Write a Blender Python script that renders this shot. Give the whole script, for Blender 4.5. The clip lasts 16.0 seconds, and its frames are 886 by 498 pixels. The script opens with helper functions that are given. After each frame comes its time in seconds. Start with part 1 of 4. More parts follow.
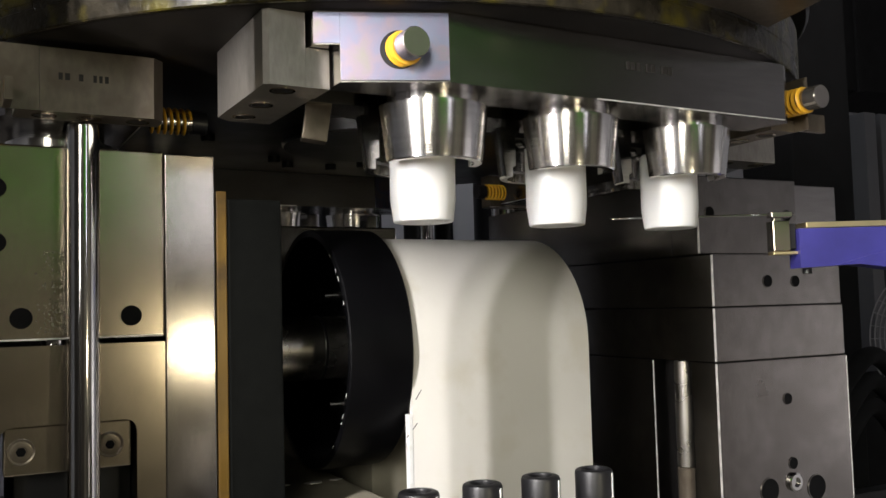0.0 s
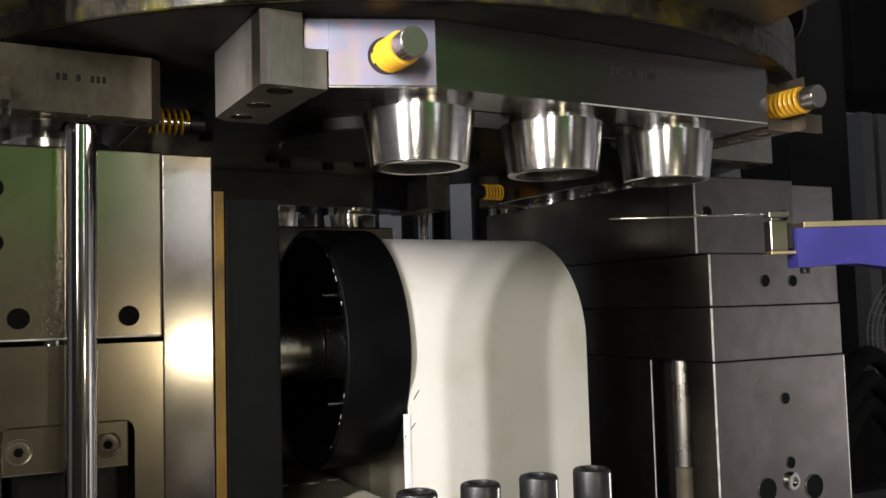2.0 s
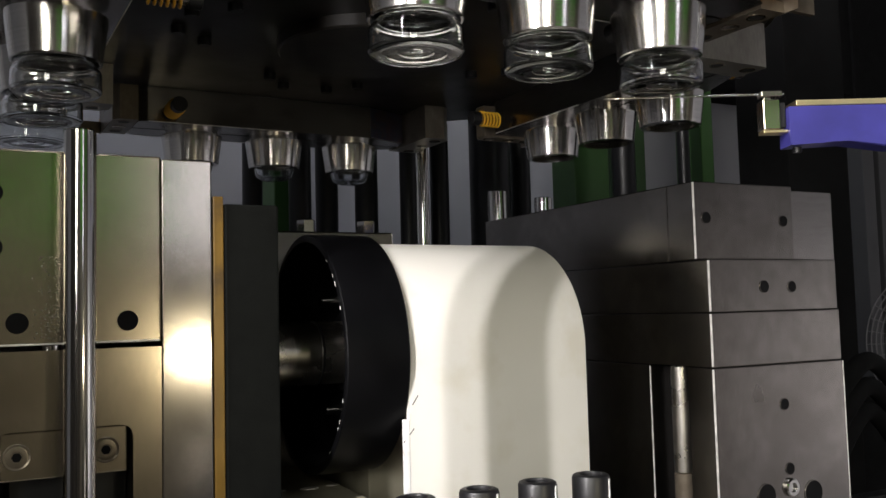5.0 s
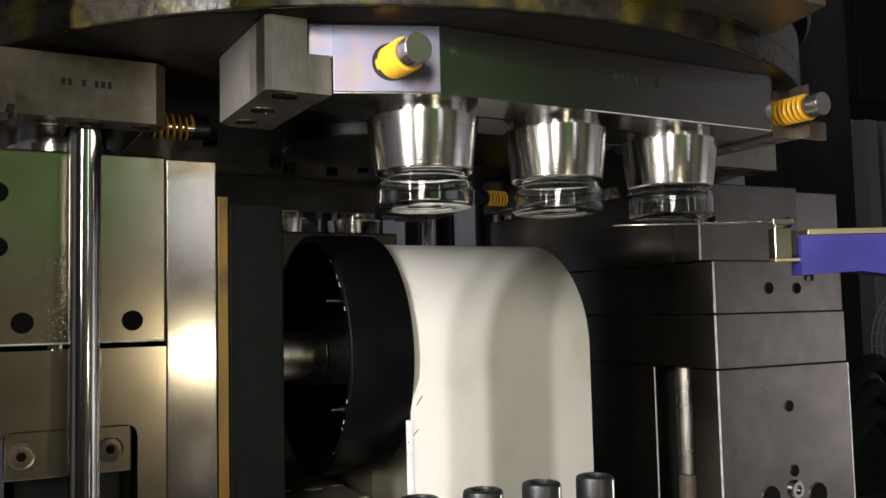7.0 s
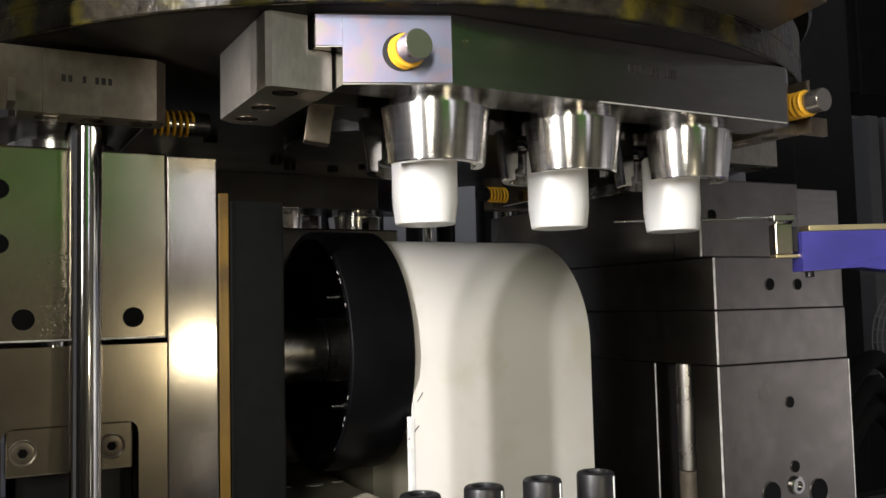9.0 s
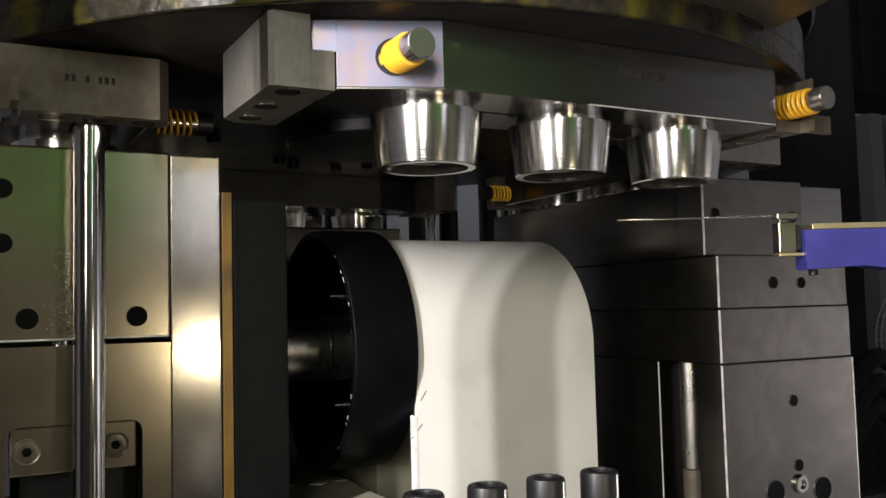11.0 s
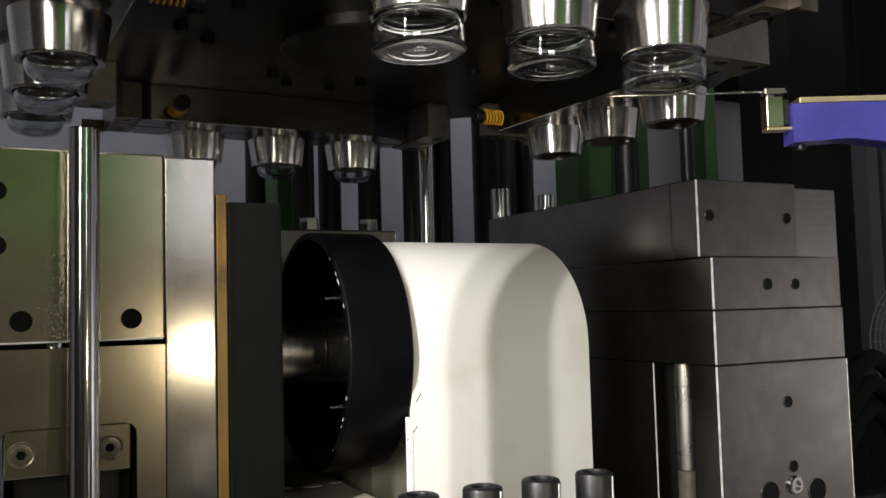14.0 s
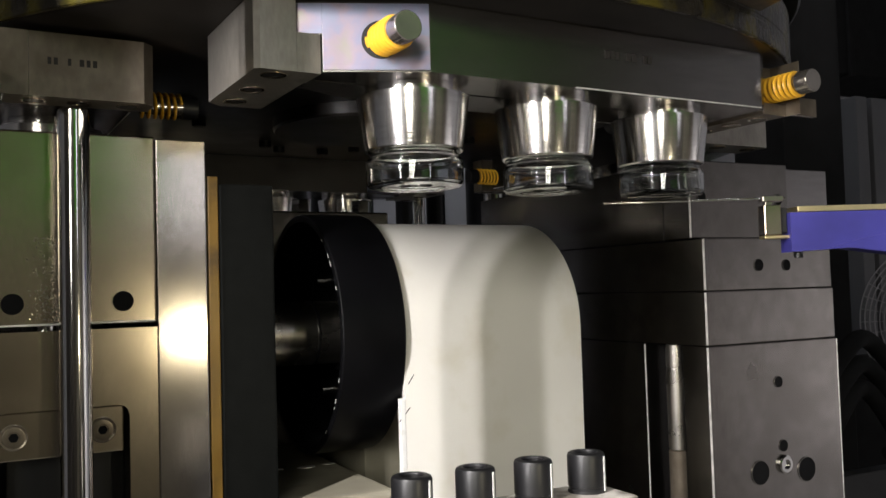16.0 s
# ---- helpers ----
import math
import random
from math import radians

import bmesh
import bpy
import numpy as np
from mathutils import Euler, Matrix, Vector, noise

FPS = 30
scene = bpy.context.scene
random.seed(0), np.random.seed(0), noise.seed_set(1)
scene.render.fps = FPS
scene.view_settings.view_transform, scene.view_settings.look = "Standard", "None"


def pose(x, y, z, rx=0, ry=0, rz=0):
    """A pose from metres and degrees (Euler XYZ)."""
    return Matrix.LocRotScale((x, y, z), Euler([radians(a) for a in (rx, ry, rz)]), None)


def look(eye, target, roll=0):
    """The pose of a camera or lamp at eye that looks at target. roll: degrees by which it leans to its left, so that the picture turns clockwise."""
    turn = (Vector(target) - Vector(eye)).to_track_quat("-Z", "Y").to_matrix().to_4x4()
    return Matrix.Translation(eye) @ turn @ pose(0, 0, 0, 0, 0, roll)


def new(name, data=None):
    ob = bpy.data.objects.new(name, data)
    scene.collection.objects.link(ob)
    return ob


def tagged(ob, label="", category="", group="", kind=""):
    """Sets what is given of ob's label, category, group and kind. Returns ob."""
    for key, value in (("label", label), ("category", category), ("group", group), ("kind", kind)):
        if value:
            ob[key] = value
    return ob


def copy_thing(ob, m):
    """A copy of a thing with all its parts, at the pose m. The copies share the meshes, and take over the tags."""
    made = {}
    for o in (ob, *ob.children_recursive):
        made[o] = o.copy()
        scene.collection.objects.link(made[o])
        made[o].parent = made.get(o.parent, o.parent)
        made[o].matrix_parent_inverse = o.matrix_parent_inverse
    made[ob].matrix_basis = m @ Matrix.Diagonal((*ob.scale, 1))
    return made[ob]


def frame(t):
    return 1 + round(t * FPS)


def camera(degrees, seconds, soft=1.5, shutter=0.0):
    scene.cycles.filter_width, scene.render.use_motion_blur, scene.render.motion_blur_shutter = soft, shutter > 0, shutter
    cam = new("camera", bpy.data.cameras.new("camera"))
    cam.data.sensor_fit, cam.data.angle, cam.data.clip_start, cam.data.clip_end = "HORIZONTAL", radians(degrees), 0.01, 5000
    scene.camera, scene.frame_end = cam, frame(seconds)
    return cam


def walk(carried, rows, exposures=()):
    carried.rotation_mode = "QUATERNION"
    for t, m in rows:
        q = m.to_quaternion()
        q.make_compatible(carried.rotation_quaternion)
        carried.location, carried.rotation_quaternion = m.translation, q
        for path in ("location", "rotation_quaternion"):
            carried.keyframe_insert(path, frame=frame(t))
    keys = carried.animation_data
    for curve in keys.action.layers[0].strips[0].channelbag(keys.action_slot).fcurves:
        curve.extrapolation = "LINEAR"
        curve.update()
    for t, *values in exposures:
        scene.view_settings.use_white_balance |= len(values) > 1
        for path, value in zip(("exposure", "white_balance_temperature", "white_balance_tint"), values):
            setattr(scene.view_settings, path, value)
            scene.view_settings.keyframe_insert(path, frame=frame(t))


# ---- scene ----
EYE = (0.0, 0.0, 1.40)
Z0 = EYE[2]
cam = camera(52.75, 16.0, soft=1.5, shutter=0.5)
VIEW = (
    (0.0, 93.607, 1.505, -27.128),
    (0.5, 93.597, 1.575, -27.203),
    (1.0, 93.660, 1.532, -27.368),
    (1.5, 93.672, 1.582, -27.301),
    (2.0, 93.599, 1.558, -27.265),
    (2.5, 93.690, 1.575, -27.410),
    (3.0, 93.701, 1.568, -27.525),
    (3.5, 93.729, 1.571, -27.475),
    (4.0, 93.856, 1.539, -27.444),
    (6.5, 93.984, 1.359, -27.109),
    (7.0, 93.989, 1.328, -27.055),
    (7.5, 94.045, 1.311, -27.126),
    (8.0, 94.189, 1.270, -27.241),
    (8.5, 94.062, 1.262, -27.084),
    (9.0, 93.764, 1.370, -27.007),
    (11.5, 93.687, 1.426, -26.799),
    (12.0, 93.791, 1.453, -27.006),
    (12.5, 94.115, 1.488, -27.090),
    (13.0, 94.277, 1.515, -26.964),
    (13.5, 94.134, 1.476, -26.963),
    (14.0, 93.800, 1.517, -27.121),
    (14.5, 93.496, 1.597, -27.187),
    (15.0, 93.228, 1.585, -27.396),
    (15.5, 93.065, 1.588, -27.552),
    (16.0, 92.616, 1.667, -27.617),
)
walk(cam, [(t, pose(*EYE, rx, ry, rz)) for t, rx, ry, rz in VIEW])

# ---- world and lamps ----
world = bpy.data.worlds.new("hall_air")
scene.world = world
world.use_nodes = True
world.node_tree.nodes["Background"].inputs[0].default_value = (0.75, 0.8, 0.9, 1)
world.node_tree.nodes["Background"].inputs[1].default_value = 0.020
scene.view_settings.exposure = 0.0


def area_lamp(name, eye, target, w, h, power, colour):
    data = bpy.data.lights.new(name, "AREA")
    data.shape, data.size, data.size_y = "RECTANGLE", w, h
    data.energy, data.color = power, colour
    ob = new(name, data)
    ob.matrix_world = look((eye[0], eye[1], eye[2] + Z0), (target[0], target[1], target[2] + Z0))
    return ob


# a warm work lamp beside the camera, a twin upright tube at the machine door, added hall fills
area_lamp("work_lamp", (0.33, -0.06, -0.06), (0.32, 0.7, 0.0), 0.04, 0.03, 0.48, (1.0, 0.885, 0.61))
area_lamp("tube_lamp", (-0.62, 0.02, 0.73), (0.4, 0.7, 0.73), 0.007, 1.40, 22.5, (1.0, 0.955, 0.95))
area_lamp("tube_lamp", (-0.56, 0.09, 0.73), (0.4, 0.7, 0.73), 0.007, 1.40, 26.0, (1.0, 0.955, 0.95))
# unseen fill lamps, added to brighten the hall walls and the green boxes
area_lamp("hall_fill", (1.6, 1.75, 1.5), (1.4, 2.2, 0.2), 1.2, 0.1, 5, (0.9, 0.93, 1.0))
area_lamp("hall_fill", (-0.5, 1.55, 1.55), (-0.35, 2.2, 0.1), 1.2, 0.1, 7, (0.9, 0.93, 1.0))
area_lamp("hall_fill", (2.8, -1.1, -0.2), (3.4, -1.6, -0.75), 0.9, 0.12, 16.5, (1.0, 0.94, 0.86))
area_lamp("hall_fill", (0.7, -0.7, 1.65), (0.7, -1.5, 0.5), 1.2, 0.12, 18, (0.95, 0.97, 1.0))
# unseen fills on the camera side, added for sheen and the platen's bright strip
area_lamp("front_fill", (-1.25, -2.2, 0.72), (0.2, 0.5, 0.1), 1.1, 1.2, 58, (1.0, 0.965, 0.85))
area_lamp("front_fill", (0.80, -2.2, 0.55), (0.4, 0.5, 0.1), 0.13, 0.9, 1.6, (0.92, 0.92, 1.0))


# ---- materials ----
def material(name, colour, rough=0.4, metal=0.0, vary=0.15, scale=30.0, stretch=(1, 1, 1), bump=0.0, bump_scale=300.0,
             second=None, patch=0.5, patch_scale=6.0, rough_vary=0.12, aniso=0.0):
    m = bpy.data.materials.new(name)
    m.use_nodes = True
    nt = m.node_tree
    n, l = nt.nodes, nt.links
    b = n["Principled BSDF"]
    tc = n.new("ShaderNodeTexCoord")
    mp = n.new("ShaderNodeMapping")
    mp.inputs["Scale"].default_value = stretch
    l.new(tc.outputs["Object"], mp.inputs["Vector"])
    no = n.new("ShaderNodeTexNoise")
    no.inputs["Scale"].default_value, no.inputs["Detail"].default_value = scale, 6.0
    l.new(mp.outputs[0], no.inputs["Vector"])
    ramp = n.new("ShaderNodeValToRGB")
    ramp.color_ramp.elements[0].position, ramp.color_ramp.elements[1].position = 0.3, 0.7
    lo = [c * (1 - vary) for c in colour]
    hi = [min(1.0, c * (1 + vary)) for c in colour]
    ramp.color_ramp.elements[0].color, ramp.color_ramp.elements[1].color = (*lo, 1), (*hi, 1)
    l.new(no.outputs["Fac"], ramp.inputs["Fac"])
    out = ramp.outputs["Color"]
    if second:
        n2 = n.new("ShaderNodeTexNoise")
        n2.inputs["Scale"].default_value, n2.inputs["Detail"].default_value = patch_scale, 8.0
        l.new(tc.outputs["Object"], n2.inputs["Vector"])
        r2 = n.new("ShaderNodeValToRGB")
        r2.color_ramp.elements[0].position, r2.color_ramp.elements[1].position = patch, min(1.0, patch + 0.12)
        l.new(n2.outputs["Fac"], r2.inputs["Fac"])
        mix = n.new("ShaderNodeMix")
        mix.data_type = "RGBA"
        l.new(r2.outputs["Color"], mix.inputs["Factor"])
        l.new(out, mix.inputs["A"])
        mix.inputs["B"].default_value = (*second, 1)
        out = mix.outputs["Result"]
    l.new(out, b.inputs["Base Color"])
    b.inputs["Metallic"].default_value = metal
    mr = n.new("ShaderNodeMapRange")
    mr.inputs["To Min"].default_value, mr.inputs["To Max"].default_value = max(0.02, rough - rough_vary), rough + rough_vary
    n3 = n.new("ShaderNodeTexNoise")
    n3.inputs["Scale"].default_value, n3.inputs["Detail"].default_value = 18.0, 5.0
    l.new(tc.outputs["Object"], n3.inputs["Vector"])
    l.new(n3.outputs["Fac"], mr.inputs["Value"])
    l.new(mr.outputs["Result"], b.inputs["Roughness"])
    b.inputs["Anisotropic"].default_value = aniso
    if bump:
        nb = n.new("ShaderNodeTexNoise")
        nb.inputs["Scale"].default_value, nb.inputs["Detail"].default_value = bump_scale, 4.0
        l.new(mp.outputs[0], nb.inputs["Vector"])
        bu = n.new("ShaderNodeBump")
        bu.inputs["Strength"].default_value, bu.inputs["Distance"].default_value = bump, 0.001
        l.new(nb.outputs["Fac"], bu.inputs["Height"])
        l.new(bu.outputs["Normal"], b.inputs["Normal"])
    return m


STEEL = material("ground_steel", (0.46, 0.395, 0.305), 0.20, 1.0, 0.07, 160, (2, 2, 1), 0.02, 420, second=(0.40, 0.34, 0.26), patch=0.54, patch_scale=16, rough_vary=0.05)
STEEL_SIDE = material("brushed_steel", (0.42, 0.385, 0.345), 0.15, 0.9, 0.08, 160, (4, 4, 1), 0.04, 300, second=(0.34, 0.315, 0.29), patch=0.55, patch_scale=22, rough_vary=0.03)
DARK_STEEL = material("dark_mould_steel", (0.25, 0.235, 0.22), 0.235, 1.0, 0.12, 60, (1, 1, 1), 0.05, 300, second=(0.212, 0.198, 0.184), patch=0.5, patch_scale=9, rough_vary=0.09)
PLATE_STEEL = material("plate_steel", (0.33, 0.315, 0.305), 0.24, 1.0, 0.08, 40, (1, 6, 6), 0.03, 150, rough_vary=0.06)
BLUED = material("heat_tinted_steel", (0.27, 0.25, 0.34), 0.36, 1.0, 0.1, 40, (1, 1, 1), 0.06, 150, second=(0.20, 0.23, 0.38), patch=0.5, patch_scale=40)
CHROME = material("polished_chrome", (0.62, 0.61, 0.59), 0.10, 1.0, 0.05, 20, rough_vary=0.03, bump=0.02, bump_scale=60)
CONE = material("polished_neck_steel", (0.70, 0.68, 0.65), 0.15, 1.0, 0.10, 60, (0.05, 0.05, 6), 0.10, 200, rough_vary=0.05)
BLACK = material("black_oxide", (0.006, 0.006, 0.007), 0.42, 0.0, 0.3, 60, bump=0.1, bump_scale=300)
BLACK_GLOSS = material("black_oiled_steel", (0.005, 0.005, 0.006), 0.40, 0.0, 0.4, 12, bump=0.05, bump_scale=80)
DRUM = material("dusty_black_steel", (0.0028, 0.0028, 0.0033), 0.36, 0.0, 0.4, 12, bump=0.06, bump_scale=80, second=(0.016, 0.0165, 0.018), patch=0.62, patch_scale=16)
BOARD = material("black_insulating_board", (0.0042, 0.0045, 0.0040), 0.6, 0.0, 0.25, 80, bump=0.15, bump_scale=400)
PHENOLIC = material("amber_phenolic", (0.16, 0.090, 0.014), 0.40, 0.0, 0.3, 60, (1, 1, 0.2), 0.1, 200, second=(0.08, 0.045, 0.012), patch=0.55, patch_scale=30)
BRASS = material("brass", (0.82, 0.68, 0.40), 0.32, 1.0, 0.1, 40)
WHITE = material("white_shroud_plastic", (0.80, 0.78, 0.72), 0.42, 0.0, 0.03, 8, second=(0.74, 0.71, 0.62), patch=0.56, patch_scale=14, bump=0.03, bump_scale=60)
WHITE_EDGE = material("white_paint", (0.78, 0.78, 0.76), 0.5, 0.0, 0.06, 30, second=(0.5, 0.48, 0.42), patch=0.62, patch_scale=30, bump=0.1, bump_scale=100)
HOLDER = material("coppery_plated_steel", (0.80, 0.69, 0.60), 0.16, 1.0, 0.08, 40)
GRIMY = material("grimy_white_paint", (0.42, 0.40, 0.36), 0.5, 0.0, 0.15, 40, second=(0.16, 0.145, 0.12), patch=0.52, patch_scale=34, bump=0.2, bump_scale=140)
NYLON = material("white_nylon", (0.80, 0.80, 0.785), 0.36, 0.0, 0.02, 20)
NYLON.node_tree.nodes["Principled BSDF"].inputs["Subsurface Weight"].default_value = 1.0
NYLON.node_tree.nodes["Principled BSDF"].inputs["Subsurface Radius"].default_value = (0.032, 0.031, 0.029)
YELLOW = material("yellow_spring_enamel", (0.78, 0.42, 0.03), 0.35, 0.0, 0.1, 60)
BLUE = material("blue_painted_arm", (0.040, 0.037, 0.215), 0.38, 0.0, 0.18, 30, bump=0.06, bump_scale=200)
GREASY = material("greasy_rim_steel", (0.017, 0.0145, 0.010), 0.28, 0.1, 0.6, 90, (1, 1, 1), 0.8, 180, second=(0.060, 0.050, 0.008), patch=0.5, patch_scale=30)
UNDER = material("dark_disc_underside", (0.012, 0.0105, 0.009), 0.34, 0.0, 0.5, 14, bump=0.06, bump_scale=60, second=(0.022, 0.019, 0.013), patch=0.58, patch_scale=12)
BEIGE = material("worn_beige_paint", (0.27, 0.25, 0.19), 0.5, 0.0, 0.2, 20, second=(0.12, 0.11, 0.08), patch=0.58, patch_scale=18, bump=0.15, bump_scale=100)
GREEN = material("green_machine_paint", (0.09, 0.42, 0.02), 0.4, 0.0, 0.1, 8, bump=0.05, bump_scale=80)
WALL = material("grey_wall_paint", (0.42, 0.42, 0.46), 0.7, 0.0, 0.06, 4, bump=0.1, bump_scale=60)
BROWN = material("brown_wall_paint", (0.10, 0.085, 0.07), 0.7, 0.0, 0.1, 4, bump=0.1, bump_scale=60)
CONCRETE = material("concrete", (0.25, 0.24, 0.23), 0.75, 0.0, 0.15, 6, bump=0.2, bump_scale=60)
RUBBER = material("black_rubber", (0.02, 0.02, 0.02), 0.5, 0.0, 0.2, 60)
# near-black iron; the shade of gaps and recesses is put into the colour
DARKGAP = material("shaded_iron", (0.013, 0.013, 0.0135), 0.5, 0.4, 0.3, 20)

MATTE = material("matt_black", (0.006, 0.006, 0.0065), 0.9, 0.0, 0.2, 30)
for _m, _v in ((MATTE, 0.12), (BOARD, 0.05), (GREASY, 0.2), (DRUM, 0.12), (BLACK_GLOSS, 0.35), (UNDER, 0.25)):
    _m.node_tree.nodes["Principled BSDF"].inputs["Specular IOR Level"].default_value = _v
GUIDE = material("stained_guide_steel", (0.165, 0.138, 0.105), 0.32, 0.6, 0.15, 90, (2, 2, 1), 0.05, 260, second=(0.125, 0.100, 0.074), patch=0.52, patch_scale=22, rough_vary=0.06)
# lighter copy of the guide steel; the light on that block is in the colour
LIT_GUIDE = material("lit_guide_steel", (0.40, 0.375, 0.335), 0.34, 0.78, 0.10, 120, (3, 3, 1), 0.05, 260, second=(0.31, 0.285, 0.25), patch=0.55, patch_scale=26, rough_vary=0.08)
# pale worn metal; the glint of the edges is put into the colour
WORN_GLINT = material("worn_metal_glint", (0.80, 0.78, 0.74), 0.5, 0.55, 0.25, 90)
# duller green keeps the second reflector box's tint weaker
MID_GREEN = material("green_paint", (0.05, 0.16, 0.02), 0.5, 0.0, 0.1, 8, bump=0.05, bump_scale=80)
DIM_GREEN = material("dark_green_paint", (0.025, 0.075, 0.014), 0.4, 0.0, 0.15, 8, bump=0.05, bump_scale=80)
PILLAR = material("used_steel_pillar", (0.60, 0.57, 0.52), 0.28, 1.0, 0.1, 30, (6, 6, 1), 0.04, 100)
PANEL = material("grey_panel_paint", (0.075, 0.075, 0.085), 0.5, 0.0, 0.08, 5, bump=0.05, bump_scale=60)
WIRE = material("grey_wire_paint", (0.17, 0.165, 0.18), 0.4, 0.0, 0.1, 40)
ENGRAVED = material("engraved_mark", (0.012, 0.010, 0.008), 0.7, 0.0, 0.2, 60)
OIL = material("oil_drop", (0.40, 0.37, 0.28), 0.08, 0.6, 0.1, 60)

def heat_tint():
    """Temper colours in drifting patches on the ground steel."""
    n, l = BLUED.node_tree.nodes, BLUED.node_tree.links
    tc = n.new("ShaderNodeTexCoord")
    no = n.new("ShaderNodeTexNoise")
    no.inputs["Scale"].default_value, no.inputs["Detail"].default_value, no.inputs["Distortion"].default_value = 40.0, 9.0, 0.3
    l.new(tc.outputs["Object"], no.inputs["Vector"])
    ramp = n.new("ShaderNodeValToRGB")
    e = ramp.color_ramp.elements
    e[0].position, e[0].color = 0.30, (0.30, 0.285, 0.27, 1)
    e[1].position, e[1].color = 0.72, (0.26, 0.29, 0.32, 1)
    for p, c in ((0.42, (0.32, 0.265, 0.33)), (0.50, (0.27, 0.26, 0.37)), (0.58, (0.25, 0.275, 0.385)), (0.65, (0.31, 0.27, 0.33))):
        e.new(p).color = (*c, 1)
    l.new(no.outputs["Fac"], ramp.inputs["Fac"])
    l.new(ramp.outputs["Color"], n["Principled BSDF"].inputs["Base Color"])


heat_tint()

PET = bpy.data.materials.new("clear_plastic")
PET.use_nodes = True
_b = PET.node_tree.nodes["Principled BSDF"]
_b.inputs["Base Color"].default_value = (0.95, 0.97, 0.98, 1)
_b.inputs["Transmission Weight"].default_value = 1.0
_b.inputs["Roughness"].default_value = 0.03
_b.inputs["IOR"].default_value = 1.5
HAZE = bpy.data.materials.new("hazy_clear_plastic")
HAZE.use_nodes = True
_b = HAZE.node_tree.nodes["Principled BSDF"]
_b.inputs["Base Color"].default_value = (0.93, 0.95, 0.97, 1)
_b.inputs["Transmission Weight"].default_value = 1.0
_b.inputs["Roughness"].default_value = 0.06
_b.inputs["IOR"].default_value = 1.5


# ---- mesh helpers ----
def part(name, bm, mat, parent=None, label="", smooth=False):
    me = bpy.data.meshes.new(name)
    bmesh.ops.recalc_face_normals(bm, faces=bm.faces)
    bm.to_mesh(me)
    bm.free()
    for p in me.polygons:
        p.use_smooth = smooth
    if smooth:
        me.set_sharp_from_angle(angle=radians(32))
    me.materials.append(mat)
    ob = new(name, me)
    if parent:
        ob.parent = parent
    if label:
        tagged(ob, label)
    return ob


def empty(name, x, y, z, label, category, group="", kind=""):
    ob = new(name)
    ob.location = (x, y, z)
    ob.empty_display_size = 0.02
    return tagged(ob, label, category, group, kind)


def rim(bm, amount, seg=2):
    if amount:
        bmesh.ops.bevel(bm, geom=[e for e in bm.edges if len(e.link_faces) == 2 and e.calc_face_angle(0) > 0.5],
                        offset=amount, segments=seg, affect="EDGES", profile=0.6, clamp_overlap=True)
    return bm


def box(x0, x1, y0, y1, z0, z1, bev=0.0008):
    bm = bmesh.new()
    bmesh.ops.create_cube(bm, size=1.0)
    for v in bm.verts:
        v.co = Vector(((x0 + x1) / 2 + v.co.x * (x1 - x0), (y0 + y1) / 2 + v.co.y * (y1 - y0), (z0 + z1) / 2 + v.co.z * (z1 - z0)))
    return rim(bm, bev)


def slab(outline, z0, z1, bev=0.0008):
    """An upright prism over an outline in x, y."""
    bm = bmesh.new()
    lo = [bm.verts.new((x, y, z0)) for x, y in outline]
    hi = [bm.verts.new((x, y, z1)) for x, y in outline]
    k = len(outline)
    bm.faces.new(lo[::-1])
    bm.faces.new(hi)
    for i in range(k):
        bm.faces.new((lo[i], lo[(i + 1) % k], hi[(i + 1) % k], hi[i]))
    return rim(bm, bev)


def face_slab(outline, y0, y1, bev=0.0008):
    """A prism along y over an outline in x, z."""
    bm = bmesh.new()
    lo = [bm.verts.new((x, y0, z)) for x, z in outline]
    hi = [bm.verts.new((x, y1, z)) for x, z in outline]
    k = len(outline)
    bm.faces.new(lo)
    bm.faces.new(hi[::-1])
    for i in range(k):
        bm.faces.new((lo[i], hi[i], hi[(i + 1) % k], lo[(i + 1) % k]))
    return rim(bm, bev)


def lathe(profile, a0=0.0, a1=360.0, seg=48, m=None):
    """A closed profile of (radius, z) swept about z; open sweeps get end faces."""
    bm = bmesh.new()
    full = abs(a1 - a0) > 359.9
    n = seg if full else seg + 1
    rings = []
    for i in range(n):
        a = radians(a0 + (a1 - a0) * i / seg)
        rings.append([bm.verts.new((r * math.cos(a), r * math.sin(a), z)) for r, z in profile])
    k = len(profile)
    for i in range(seg):
        p, q = rings[i], rings[(i + 1) % n]
        for j in range(k):
            bm.faces.new((p[j], q[j], q[(j + 1) % k], p[(j + 1) % k]))
    if not full:
        bm.faces.new(rings[0][::-1])
        bm.faces.new(rings[-1])
    bmesh.ops.remove_doubles(bm, verts=bm.verts, dist=1e-6)
    if m is not None:
        bm.transform(m)
    return bm


def rod(r, z0, z1, bev=0.0006, seg=32, m=None, hollow=0.0):
    i = hollow if hollow else 1e-7
    return lathe([(i, z0), (r - bev, z0), (r, z0 + bev), (r, z1 - bev), (r - bev, z1), (i, z1)], seg=seg, m=m)


def along_x(x, y, z):
    return Matrix.Translation((x, y, z)) @ Matrix.Rotation(radians(90), 4, "Y")


def along_y(x, y, z):
    """local z points to -y."""
    return Matrix.Translation((x, y, z)) @ Matrix.Rotation(radians(90), 4, "X")


def merge(*bms):
    out = bmesh.new()
    for b in bms:
        me = bpy.data.meshes.new("tmp")
        b.to_mesh(me)
        b.free()
        out.from_mesh(me)
        bpy.data.meshes.remove(me)
    return out


